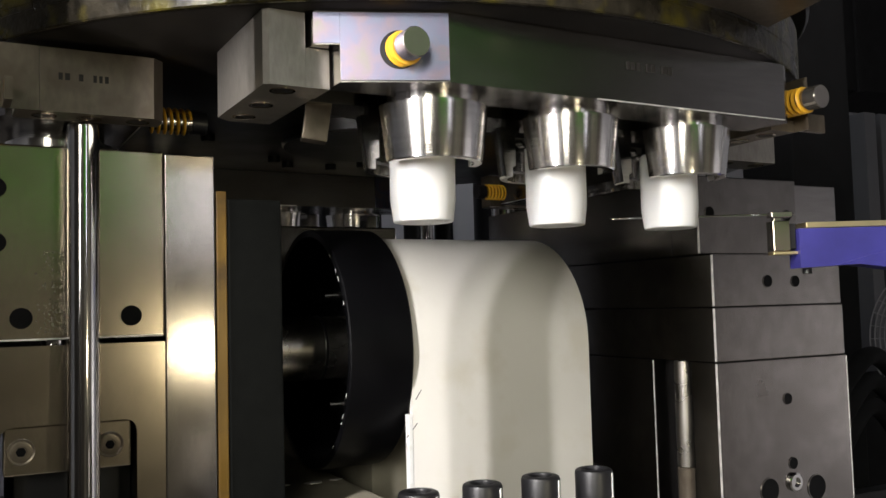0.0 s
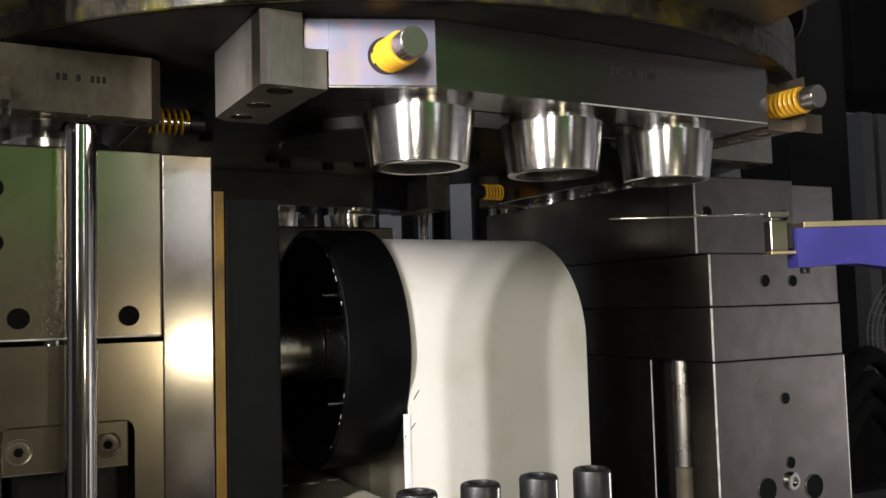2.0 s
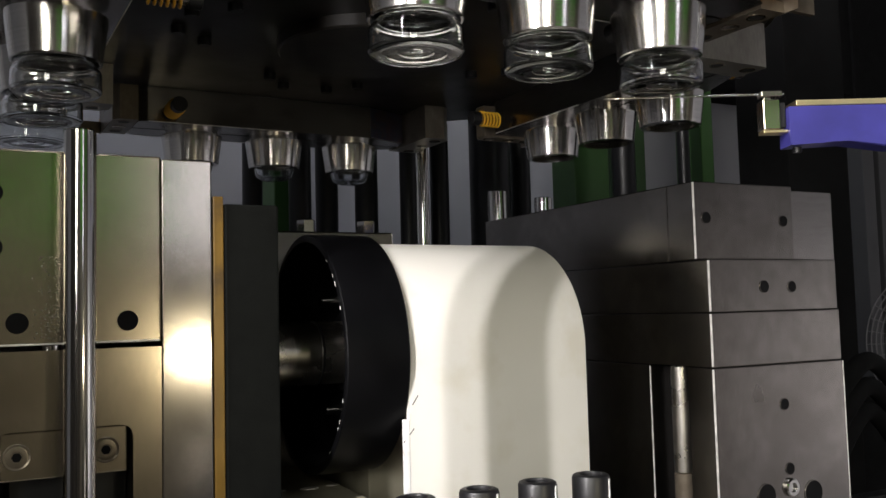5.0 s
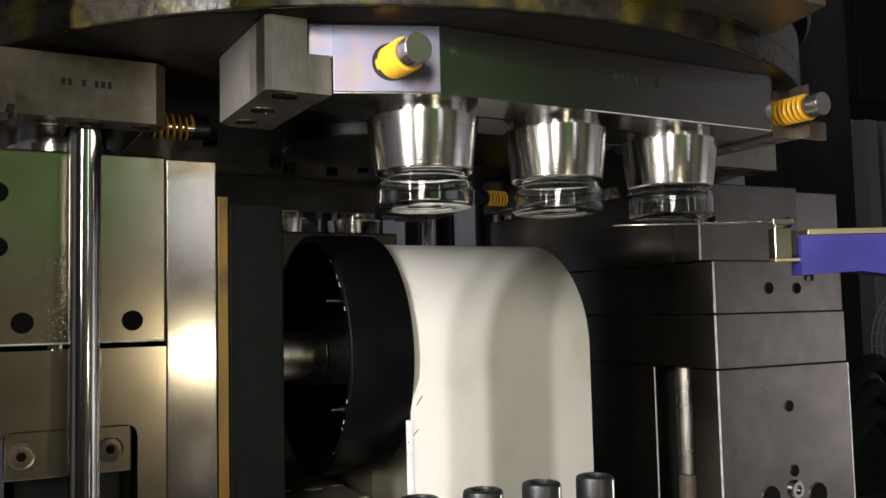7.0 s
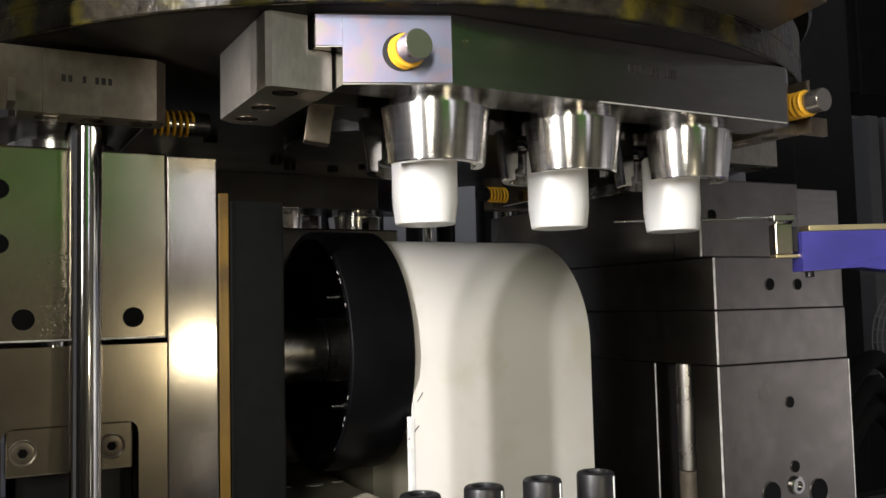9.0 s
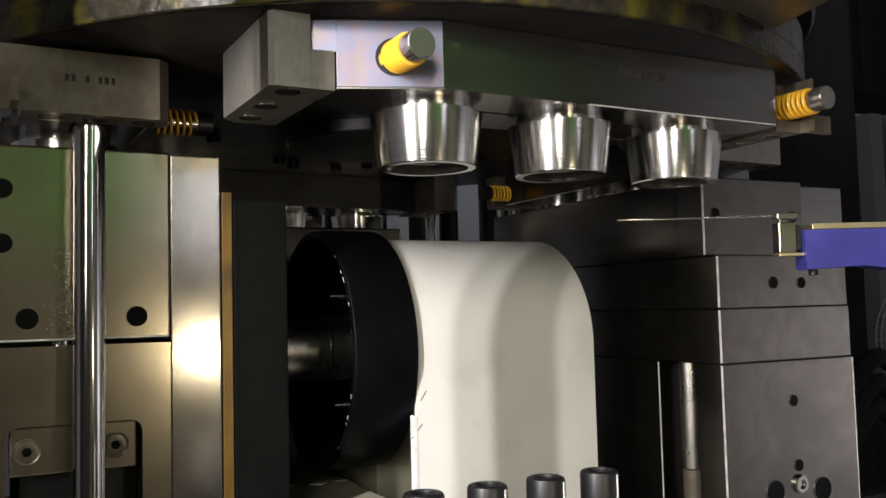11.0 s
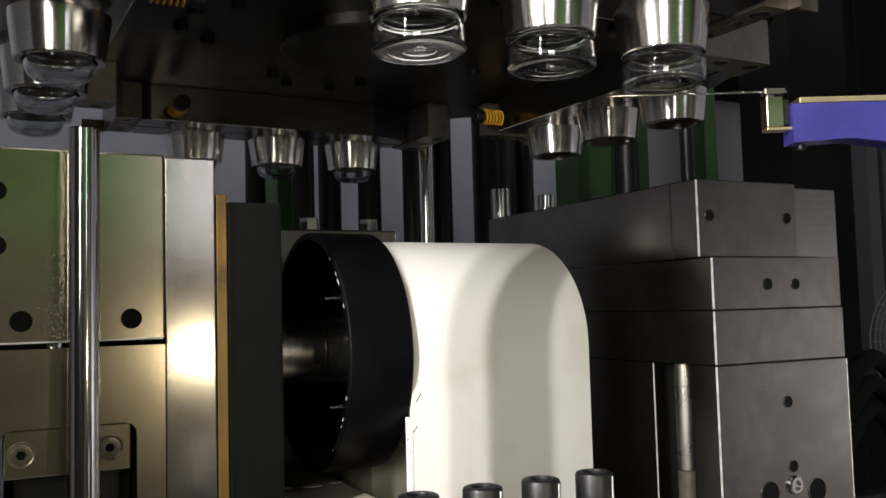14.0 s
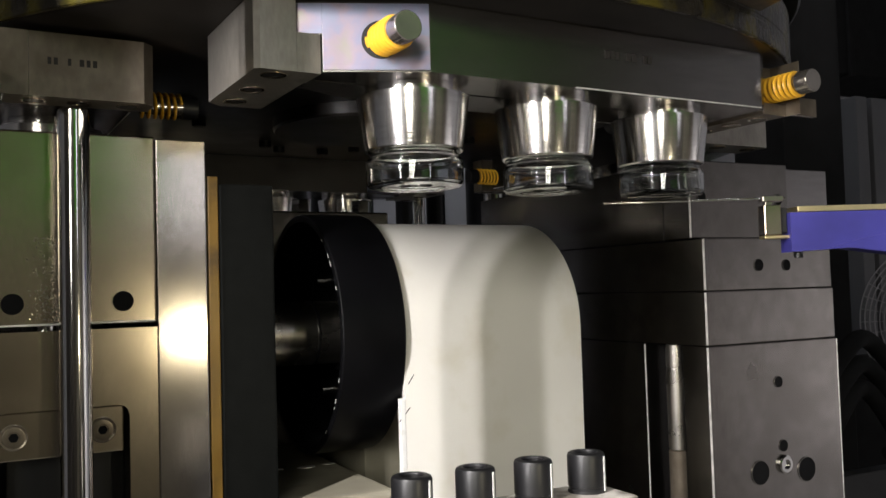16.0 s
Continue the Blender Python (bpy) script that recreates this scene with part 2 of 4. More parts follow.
def coil(r, wire, length, turns, m=None):
    bm = bmesh.new()
    n, k = int(turns * 18), 8
    rings = []
    for i in range(n + 1):
        a, z = i / 18 * 2 * math.pi, length * i / n
        c, d = Vector((r * math.cos(a), r * math.sin(a), z)), Vector((math.cos(a), math.sin(a), 0))
        rings.append([bm.verts.new(c + d * wire * math.cos(b) + Vector((0, 0, wire * 0.8 * math.sin(b)))) for b in (2 * math.pi * j / k for j in range(k))])
    for p, q in zip(rings, rings[1:]):
        for j in range(k):
            bm.faces.new((p[j], q[j], q[(j + 1) % k], p[(j + 1) % k]))
    bm.faces.new(rings[0])
    bm.faces.new(rings[-1][::-1])
    if m is not None:
        bm.transform(m)
    return bm


def socket(name, x, y, z, r, depth, parent, rim_mat=STEEL_SIDE, deep=MATTE):
    """A counterbored hole in a face that looks to -y: a thin lining round a black disc for the shade inside, 0.3 mm
    proud.
    """
    ring = part(name, lathe([(r, -0.0003), (r * 1.06, -0.0003), (r * 1.06, 0.0006), (r, 0.0006)], seg=28, m=along_y(x, y, z)), rim_mat, parent, smooth=True)
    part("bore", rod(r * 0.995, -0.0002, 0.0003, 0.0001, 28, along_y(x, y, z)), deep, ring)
    return ring


# ---- hall ----
def hall():
    def wall(name, *b):
        tagged(part(name, box(*b, 0), WALL), "plain grey painted hall wall", "wall", kind="structure")
    wall("wall_north", -2.6, 3.4, 2.25, 2.4, 0, 3.2)
    # unseen wall, coloured dark brown so it reflects dimly in the steel
    tagged(part("wall_south", box(-2.6, 3.4, -2.4, -2.25, 0, 3.2, 0), BROWN), "hall wall coloured dim brown for darker reflections", "wall", kind="structure")
    wall("wall_west", -2.75, -2.6, -2.4, 2.4, 0, 3.2)
    wall("wall_east", 3.4, 3.55, -2.4, 2.4, 0, 3.2)
    tagged(part("floor", box(-2.75, 3.55, -2.4, 2.4, -0.1, 0, 0), CONCRETE), "grey concrete hall floor", "floor", kind="structure")
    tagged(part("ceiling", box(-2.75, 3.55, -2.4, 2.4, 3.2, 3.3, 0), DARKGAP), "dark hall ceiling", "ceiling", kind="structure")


hall()


def door_side():
    # unseen post, placed so the tubes throw its shadow bands on the shroud
    g = empty("steel_post", -0.09, 0.3815, 0, "unseen dark post that casts the bands on the shroud", "post")
    part("post_body", box(-0.0123, 0.0123, -0.0123, 0.0123, 0, 2.9, 0.002), BLACK, g)
    part("foot_plate", box(-0.03, 0.03, -0.03, 0.03, 0, 0.012, 0.001), BLACK, g)
    # unseen door sheet, placed to keep tube light off the left blocks
    d = empty("guard_door", -0.60, 0.394, 0, "unseen dark sheet metal door that shades the left side", "door")
    part("door_sheet", box(-0.36, 0.3734, -0.008, 0.008, 0.012, 2.6, 0.002), BROWN, d)
    part("door_stile", box(0.3434, 0.3730, -0.018, -0.0082, 0.012, 2.6, 0.002), BROWN, d)
    part("bottom_rail", box(-0.36, 0.3734, -0.014, 0.014, 0, 0.0118, 0.001), BLACK, d)
    part("pull_handle", merge(rod(0.008, 1.0, 1.25, 0.001, 20, Matrix.Translation((0.30, -0.05, 0))), box(0.293, 0.307, -0.05, -0.0082, 1.02, 1.04), box(0.293, 0.307, -0.05, -0.0082, 1.21, 1.23)), BLACK, d, smooth=True)
    # unseen green and beige boxes, added to tint the reflections in the steel
    for x0, x1, z0, z1 in ((-0.1, 0.54, 1.66, 1.98), (1.2, 1.9, 1.85, 2.55)):
        p = empty("green_cabinet", (x0 + x1) / 2, -1.6, 0, "unseen green box on a worn beige base, added for reflections", "cabinet", "green cabinets")
        h = (x1 - x0) / 2
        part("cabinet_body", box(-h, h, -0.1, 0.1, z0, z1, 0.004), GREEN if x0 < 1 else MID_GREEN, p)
        part("plinth", box(-h + 0.02, h - 0.02, -0.09, 0.09, 0, z0 - 0.0005, 0.004), BEIGE, p)


door_side()


# ---- machine bed and fixed parts ----
def bed():
    b = empty("machine_bed", 0.4, 0.95, 0, "dark machine bed under the moulds", "machine bed")
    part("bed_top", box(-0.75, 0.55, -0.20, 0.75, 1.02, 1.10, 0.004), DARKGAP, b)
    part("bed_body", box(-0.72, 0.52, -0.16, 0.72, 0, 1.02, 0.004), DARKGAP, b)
    c = empty("base_casting", 0.28, 0.86, 1.10, "beige painted base casting with chipped edges", "casting")
    part("casting", box(-0.12, 0.05, -0.13, 0.16, 0.0, 0.125, 0.004), BEIGE, c)
    rng = random.Random(21)
    for x, y, r in ((0.0157, 0.0118, 0.0075), (0.0407, 0.0158, 0.004), (-0.0123, 0.0178, 0.003)):
        ring = [(x + r * 1.7 * math.cos(k * 0.7) * rng.uniform(0.6, 1.1), y + r * math.sin(k * 0.7) * rng.uniform(0.5, 1.1)) for k in range(9)]
        part("paint_chip", slab(ring, 0.1251, 0.1258, 0), WORN_GLINT, c, "bare chip in the paint")


bed()


def shroud():
    yf, r, zc, x0, x1, th = 0.742, 0.110, Z0 - 0.040, 0.3464, 0.5445, 0.006
    outer = [(yf, Z0 - 0.30)]
    outer += [(yf + r * (1 - math.cos(radians(a))), zc + r * math.sin(radians(a))) for a in range(0, 91, 5)]
    outer.append((yf + r + 0.16, zc + r))
    inner = [(yf + th, Z0 - 0.30)]
    inner += [(yf + r - (r - th) * math.cos(radians(a)), zc + (r - th) * math.sin(radians(a))) for a in range(0, 91, 5)]
    inner.append((yf + r + 0.16, zc + r - th))
    bm = bmesh.new()
    ends = []
    for x in (x0, x1):
        ends.append(([bm.verts.new((x, y, z)) for y, z in outer], [bm.verts.new((x, y, z)) for y, z in inner]))
    (oa, ia), (ob, ib) = ends
    for i in range(len(oa) - 1):
        bm.faces.new((oa[i], oa[i + 1], ob[i + 1], ob[i]))
        bm.faces.new((ia[i + 1], ia[i], ib[i], ib[i + 1]))
        bm.faces.new((oa[i], ia[i], ia[i + 1], oa[i + 1]))
        bm.faces.new((ob[i + 1], ib[i + 1], ib[i], ob[i]))
    for k in (0, -1):
        bm.faces.new((oa[k], ob[k], ib[k], ia[k]))
    s = empty("white_shroud", 0, 0, 0, "smooth white curved plastic shroud over the base", "cover")
    part("sheet", bm, WHITE, s, smooth=True)
    part("edge_strip", box(x0 - 0.0050, x0 - 0.0002, yf - 0.0005, yf + 0.006, Z0 - 0.30, Z0 - 0.098, 0.0008), WHITE_EDGE, s, "white painted edge strip")
    for x, z, a, ln in ((0.3526, -0.0808, 55, 0.010), (0.3455, -0.1122, 48, 0.016)):
        bm = box(-ln / 2, ln / 2, -0.0002, 0.0001, -0.0004, 0.0004, 0)
        bm.transform(Matrix.Translation((x, yf - 0.0001, z + Z0)) @ Matrix.Rotation(radians(-a), 4, "Y"))
        part("scuff", bm, RUBBER, s, "dark scuff mark")
    part("back_panel", box(x0 + 0.004, x1 - 0.004, yf + r, yf + r + 0.15, Z0 - 0.30, zc + r - th - 0.001, 0.001), BEIGE, s)


shroud()


def drum():
    y, z, r = 0.735 + 0.1176, Z0 - 0.0392, 0.1176
    d = empty("black_drum", 0.346, y, z, "black oiled steel drum with a bolted hub", "drum")
    sh = Matrix.Rotation(radians(90), 4, "Y")
    part("rim", lathe([(r - 0.007, -0.061), (r - 0.001, -0.061), (r, -0.060), (r, -0.001), (r - 0.001, 0.0), (0.03, 0.0), (0.03, -0.012), (r - 0.007, -0.012)], seg=96, m=sh), DRUM, d, smooth=True)
    part("hub", lathe([(0.0315, -0.0122), (0.040, -0.0122), (0.040, -0.019), (0.038, -0.021), (0.0315, -0.021)], seg=64, m=sh), BLACK_GLOSS, d, smooth=True)
    for i in range(12):
        a = radians(i * 30 + 10)
        part("bolt", lathe([(1e-7, -0.021), (0.003, -0.021), (0.0055, -0.022), (0.006, -0.0215), (0.006, -0.012), (1e-7, -0.012)], seg=12,
                           m=Matrix.Translation((0, 0.082 * math.cos(a), 0.082 * math.sin(a))) @ sh), CHROME, d, smooth=True)
    for i in range(6):
        a = radians(i * 60 + 25)
        part("bolt", lathe([(1e-7, -0.020), (0.004, -0.020), (0.005, -0.019), (0.005, -0.0122), (1e-7, -0.0122)], seg=12,
                           m=Matrix.Translation((0, 0.055 * math.cos(a), 0.055 * math.sin(a))) @ sh), DARK_STEEL, d, smooth=True)
    rng = random.Random(11)
    for a in (-52, -41, -36, -23, 20, 31, 35, 52):
        ln = rng.uniform(0.0015, 0.006)
        bm = box(-0.0004, 0.0004, -0.0004, 0.0004, -ln / 2, ln / 2, 0)
        bm.transform(Matrix.Rotation(radians(a), 4, "X") @ Matrix.Translation((-0.0610, -r + 0.0062, 0)))
        part("worn_nick", bm, WORN_GLINT, d, "bright nick in the rim")
    part("shaft", rod(0.031, -0.28, -0.01, 0.001, 48, sh), PILLAR, d, "oily bright steel shaft", smooth=True)
    part("collar", lathe([(0.0312, -0.0525), (0.0322, -0.0525), (0.0322, -0.0505), (0.0312, -0.0505)], seg=48, m=sh), BLACK_GLOSS, d, smooth=True)


drum()


def cap_row():
    blk = empty("painted_clamp_block", 0.275, 0.46, Z0 - 0.128, "grimy white painted clamp block in front of the shroud", "block")
    part("block", box(-0.068, 0.084, -0.026, 0.022, -0.06, 0.0, 0.004), GRIMY, blk)
    part("pedestal", box(-0.062, 0.078, -0.02, 0.018, -Z0 + 0.128, -0.0605, 0.002), DARKGAP, blk)
    first = None
    for x in (0.2172, 0.2583, 0.2986, 0.338):
        if first:
            copy_thing(first, Matrix.Translation((x, 0.46, Z0 - 0.128)))
            continue
        first = empty("cap_screw", x, 0.46, Z0 - 0.128, "black socket head cap screw with a chalk mark", "screw", "cap screws on the clamp block")
        part("head", lathe([(1e-7, 0.012), (0.0068, 0.012), (0.0068, 0.0235), (0.0075, 0.0245), (0.0098, 0.0245), (0.0112, 0.0238), (0.0118, 0.0222), (0.0118, 0.004),
                            (0.0112, 0.0035), (0.0112, 0.0025), (0.0118, 0.002), (0.0118, 0.0), (1e-7, 0.0)], seg=40), BLACK, first, smooth=True)
        part("chalk_mark", mark_strip(radians(-58)), WHITE_EDGE, first, "white paint mark")


def mark_strip(a):
    bm = box(-0.0009, 0.0009, -0.0003, 0.0003, 0.001, 0.0222, 0)
    bm.transform(Matrix.Rotation(a + radians(90), 4, "Z") @ Matrix.Translation((0, -0.0119, 0)))
    return bm


cap_row()


def tie_post():
    p = empty("stop_post", 0.0645, 0.7, 1.10, "polished chrome upright stop post", "post")
    part("post", rod(0.0112, -1.10, 0.4395, 0.0012, 48), CHROME, p, smooth=True)


tie_post()


# ---- right hand mould stack ----
def right_mould():
    x0, x1, y0, y1 = 0.640, 0.823, 0.664, 1.12
    m = empty("injection_mould", 0.73, 0.9, 1.10, "dark steel injection mould stack with drilled front", "mould")
    k = Vector((0.73, 0.9, 1.10))

    def add(name, xa, xb, ya, yb, za, zb, mat=DARK_STEEL, label="", bev=0.0012):
        return part(name, box(xa - k.x, xb - k.x, ya - k.y, yb - k.y, za + Z0 - k.z, zb + Z0 - k.z, bev), mat, m, label)
    # the top plate leaves a trough for the neck tools
    add("top_cheek", x0, 0.781, 0.681, 0.720, 0.0445, 0.1245)
    add("side_cheek", x0, 0.665, 0.7202, 1.10, 0.0445, 0.1245)
    add("side_cheek", 0.781, 0.800, 0.7202, 1.10, 0.0445, 0.1225)
    add("cover_plate", 0.7815, 0.847, 0.684, 0.700, 0.0445, 0.1205, PLATE_STEEL, "lighter steel side plate")
    add("upper_plate", x0, x1, y0, y1, -0.0087, 0.0440)
    add("middle_plate", x0, x1 + 0.002, y0, y1, -0.0633, -0.0093)
    low = add("lower_plate", x0 + 0.001, x1 + 0.004, y0, 0.702, -0.30, -0.0639)
    add("lower_plate", x0 + 0.001, x1 + 0.004, 0.758, y1, -0.30, -0.0639)
    # near-black web carries the shade inside the slot
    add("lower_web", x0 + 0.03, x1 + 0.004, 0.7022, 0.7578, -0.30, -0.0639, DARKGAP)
    part("guide_pillar", rod(0.0105, 0.0, 0.1095, 0.0008, 32, Matrix.Translation((0.652 - k.x, 0.7235 - k.y, Z0 - 0.1735 - k.z))), PILLAR, m, "bright steel guide pillar", smooth=True)
    part("pillar_bush", rod(0.0108, -0.12, -0.0006, 0.0008, 32, Matrix.Translation((0.652 - k.x, 0.7235 - k.y, Z0 - 0.1735 - k.z))), GUIDE, m, "dark worn bush", smooth=True)
    for x, z, r in ((0.7146, 0.0161, 0.0062), (0.7546, 0.0156, 0.0058), (0.7351, -0.105, 0.0058), (0.7385, -0.1707, 0.0060), (0.704, -0.1945, 0.0120), (0.7711, -0.1985, 0.0125)):
        socket("screw_hole", x - k.x, y0 - k.y - 0.0002, z + Z0 - k.z, r, 0.01, m, DARK_STEEL)
    for x, z in ((0.656, 0.0875), (0.766, 0.0865)):
        socket("screw_hole", x - k.x, 0.681 - k.y - 0.0002, z + Z0 - k.z, 0.0058, 0.01, m, DARK_STEEL)
    part("plug", lathe([(1e-7, 0.0), (0.0095, 0.0), (0.0095, 0.003), (0.008, 0.004), (0.005, 0.004), (0.005, 0.001), (1e-7, 0.001)], seg=32,
                       m=along_y(0.7388 - k.x, y0 - k.y, Z0 - 0.1896 - k.z)), CHROME, m, "bright threaded plug", smooth=True)
    # worn corner edges, their bright glint laid on as pale strips
    for x, y in ((x1 + 0.004, y0), (x0 + 0.001, 0.758)):
        part("edge_glint", box(x - k.x - 0.0009, x - k.x + 0.0003, y - k.y - 0.0003, y - k.y + 0.0009, -0.299 + Z0 - k.z, -0.065 + Z0 - k.z, 0.0003), WORN_GLINT, m, "worn corner, glint painted on")
    for za, zb, yy in ((-0.0087, 0.044, y0), (-0.0633, -0.0093, y0), (-0.30, -0.0639, y0), (0.0445, 0.1245, 0.681)):
        part("edge_glint", box(x0 - k.x - 0.0004, x0 - k.x + 0.0013, yy - k.y - 0.0004, yy - k.y + 0.0013, za + Z0 - k.z + 0.001, zb + Z0 - k.z - 0.001, 0.0003), WORN_GLINT, m, "worn corner, glint painted on")


right_mould()


# ---- blow mould halves (they slide along x) ----
def blow_half(side):
    """side 1: the half towards the shroud; -1: the outer one. Built about the parting plane."""
    y0, y1 = 0.725, 1.12
    h = empty("blow_mould_half", 0.0625, 0.9, 1.10, "ground steel blow mould half on its platen", "mould", "blow mould halves")
    s = side

    def add(name, xa, xb, ya, yb, za, zb, mat=STEEL, label="", bev=0.0010):
        a, b = sorted((s * xa, s * xb))
        return part(name, box(a, b, ya - 0.9, yb - 0.9, za + Z0 - 1.10, zb + Z0 - 1.10, bev), mat, h, label)
    w = 0.0638
    add("upper_mould", 0.0004, w, y0, 0.745, -0.0185, 0.1275, STEEL, "", 0.0018)
    # pale strip painted in for the highlight along the lower edge
    add("edge_glint", 0.002, w - 0.0015, y0 - 0.0003, y0 + 0.001, -0.0181, -0.0166, WORN_GLINT, "painted glint along the lower edge", 0.0004)
    add("upper_mould_body", 0.045, w, 0.7452, y1, -0.0185, 0.1265, STEEL)
    add("cavity_block", 0.0004, 0.0448, 0.7452, y1, -0.0185, 0.060, STEEL)
    e = 0.0425 if s > 0 else 0.0525
    low = [(0.0004, -0.0222), (w, -0.0222), (w, -0.30), (e, -0.30), (e, -0.0895), (e - 0.0013, -0.0845), (e - 0.0043, -0.0815), (e - 0.009, -0.0805), (0.0004, -0.0805)]
    part("lower_mould", face_slab([(s * x, z + Z0 - 1.10) for x, z in low], y0 + 0.0005 - 0.9, y1 - 0.9, 0.0012), STEEL, h)
    # near-black sheet stands in for the shade in the recess
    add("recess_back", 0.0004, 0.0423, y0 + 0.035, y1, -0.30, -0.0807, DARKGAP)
    socket("screw_hole", s * 0.0385, y0 - 0.0002 - 0.9, Z0 - 0.0015 - 1.10, 0.0078, 0.01, h, STEEL)
    add("platen", w + 0.0003, 0.1030, y0 - 0.001, y1, -0.30, 0.1255, STEEL_SIDE, "brushed steel platen")
    add("insulator_strip", 0.1045, 0.1130, y0 + 0.0005, y1, -0.30, 0.0975, PHENOLIC, "amber phenolic insulating strip")
    add("backing_board", 0.1135, 0.1590, y0, y1, -0.30, 0.0915, BOARD, "black insulating backing board", 0.002)
    if s < 0:
        for z in (0.0945, 0.0542):
            socket("screw_hole", s * 0.0555, y0 - 0.0002 - 0.9, Z0 + z - 1.10, 0.0072, 0.01, h, STEEL)
        add("key_rack", 0.0008, 0.0058, y0 - 0.0006, y0 + 0.001, -0.0775, -0.0265, BRASS, "pale toothed rack strip")
        for k in range(9):
            add("rack_tooth", 0.0012, 0.0054, y0 - 0.0010, y0 - 0.0005, -0.0762 + k * 0.0054, -0.0732 + k * 0.0054, GUIDE, "", 0.0002)
    return h


half_in, half_out = blow_half(1), blow_half(-1)


def bottom_mould():
    b = empty("bottom_mould", 0.0625, 0.93, 1.10, "bottom mould block between the blow mould halves, coloured as shaded", "mould")
    # the gap's shade is put into the block's near-black colour
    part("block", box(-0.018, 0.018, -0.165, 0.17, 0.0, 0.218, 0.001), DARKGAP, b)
    # the drilled bar stays put while the halves slide
    k = Vector((0.0625, 0.93, 1.10))
    part("tie_bar", box(0.0129 - k.x, 0.1012 - k.x, 0.731 - k.y, 0.7648 - k.y, Z0 - 0.1165 - k.z, Z0 - 0.0812 - k.z, 0.0012), STEEL, b, "drilled steel tie bar")
    for x in (0.0245, 0.0860):
        bore = part("counterbore", lathe([(0.0080, -0.0003), (0.0098, -0.0003), (0.0098, 0.0004), (0.0092, 0.0007), (0.0080, 0.0003)], seg=32, m=along_y(x - k.x, 0.731 - k.y, Z0 - 0.0992 - k.z)), GUIDE, b, smooth=True)
        part("screw", lathe([(1e-7, 0.0001), (0.0079, 0.0001), (0.0079, 0.0003), (0.0068, 0.0005), (0.0042, 0.0005), (0.0038, 0.0002), (1e-7, 0.0002)], seg=28, m=along_y(x - k.x, 0.731 - k.y, Z0 - 0.0992 - k.z)), GUIDE, bore, smooth=True)
        # black hexagon disc paints the shade in the socket
        part("hex_socket", rod(0.0036, 0.0002, 0.0006, 0.0001, 6, along_y(x - k.x, 0.731 - k.y, Z0 - 0.0992 - k.z)), MATTE, bore)


bottom_mould()


def core_pin():
    p = empty("guide_pin", 0.0475, 0.748, Z0 - 0.081, "oily steel guide pin with a brass ring", "pin")
    for za, zb, r, mat, nm in ((0.0, 0.077, 0.0082, CHROME, "pin_foot"), (0.0772, 0.0895, 0.0088, BRASS, "brass_ring"), (0.0897, 0.0910, 0.0084, BLACK_GLOSS, "ring_gap"), (0.0912, 0.1045, 0.0088, BRASS, "brass_ring"), (0.1047, 0.1060, 0.0084, BLACK_GLOSS, "ring_gap"), (0.1062, 0.1165, 0.0088, BRASS, "brass_ring"), (0.1167, 0.1598, 0.0080, CHROME, "pin_shank"),
                               (0.1600, 0.1655, 0.0084, BLACK_GLOSS, "pin_seal"), (0.1657, 0.1735, 0.0074, BLACK_GLOSS, "pin_seal"), (0.1737, 0.1800, 0.0084, BLACK_GLOSS, "pin_seal"), (0.1802, 0.2, 0.0078, CHROME, "pin_head")):
        part(nm, rod(r, za, zb, 0.0006, 32), mat, p, smooth=True)


core_pin()


# ---- turntable ----
TX, TY, RR, PITCH = 0.3869, 0.9137, 0.3368, 0.1178
PZ0, PZ1 = 0.1445, 0.1910      # plate underside and top above the eye
table = empty("turntable", TX, TY, Z0, "heavy greasy steel indexing turntable with four tool stations", "turntable")


def ring_disc():
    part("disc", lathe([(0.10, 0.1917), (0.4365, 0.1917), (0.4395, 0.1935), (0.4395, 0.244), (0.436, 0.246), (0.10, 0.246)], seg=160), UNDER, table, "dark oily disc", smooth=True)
    part("disc_rim", lathe([(0.4397, 0.1925), (0.4422, 0.1925), (0.4430, 0.1935), (0.4430, 0.208), (0.4424, 0.2088), (0.4424, 0.2125), (0.4430, 0.2133), (0.4430, 0.243), (0.4397, 0.243)], seg=160), GREASY, table, "rim smeared with yellow grease", smooth=True)
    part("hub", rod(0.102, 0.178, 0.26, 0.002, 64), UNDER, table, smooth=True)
    for i in range(4):
        for dx, dy in ((-0.06, -0.17), (0.06, -0.17), (-0.03, -0.205), (0.03, -0.205)):
            p = Matrix.Rotation(radians(90 * i), 4, "Z") @ Matrix.Translation((dx, dy, 0.1838))
            part("bolt", lathe([(1e-7, 0), (0.0065, 0), (0.0075, 0.001), (0.0075, 0.008), (1e-7, 0.008)], seg=20, m=p), BLACK_GLOSS, table, smooth=True)


ring_disc()

OUTER = [(-0.197, -0.0020), (0.197, -0.0020), (0.197, -0.044), (0.186, -0.0510), (-0.131, -0.0520), (-0.1965, -0.0245)]
HALVES = {}


def neck_half(parent, x, a0, a1):
    prof = [(0.0295, 0.0990), (0.0348, 0.0990), (0.0356, 0.0998), (0.0406, 0.1362), (0.0406, 0.1376), (0.0345, 0.1377), (0.0345, 0.1443), (0.0265, 0.1443), (0.0265, 0.108), (0.0295, 0.1065)]
    return part("neck_ring", lathe(prof, a0, a1, 32, Matrix.Translation((x, 0, 0))), CONE, parent, "polished tapered neck ring half", smooth=True)


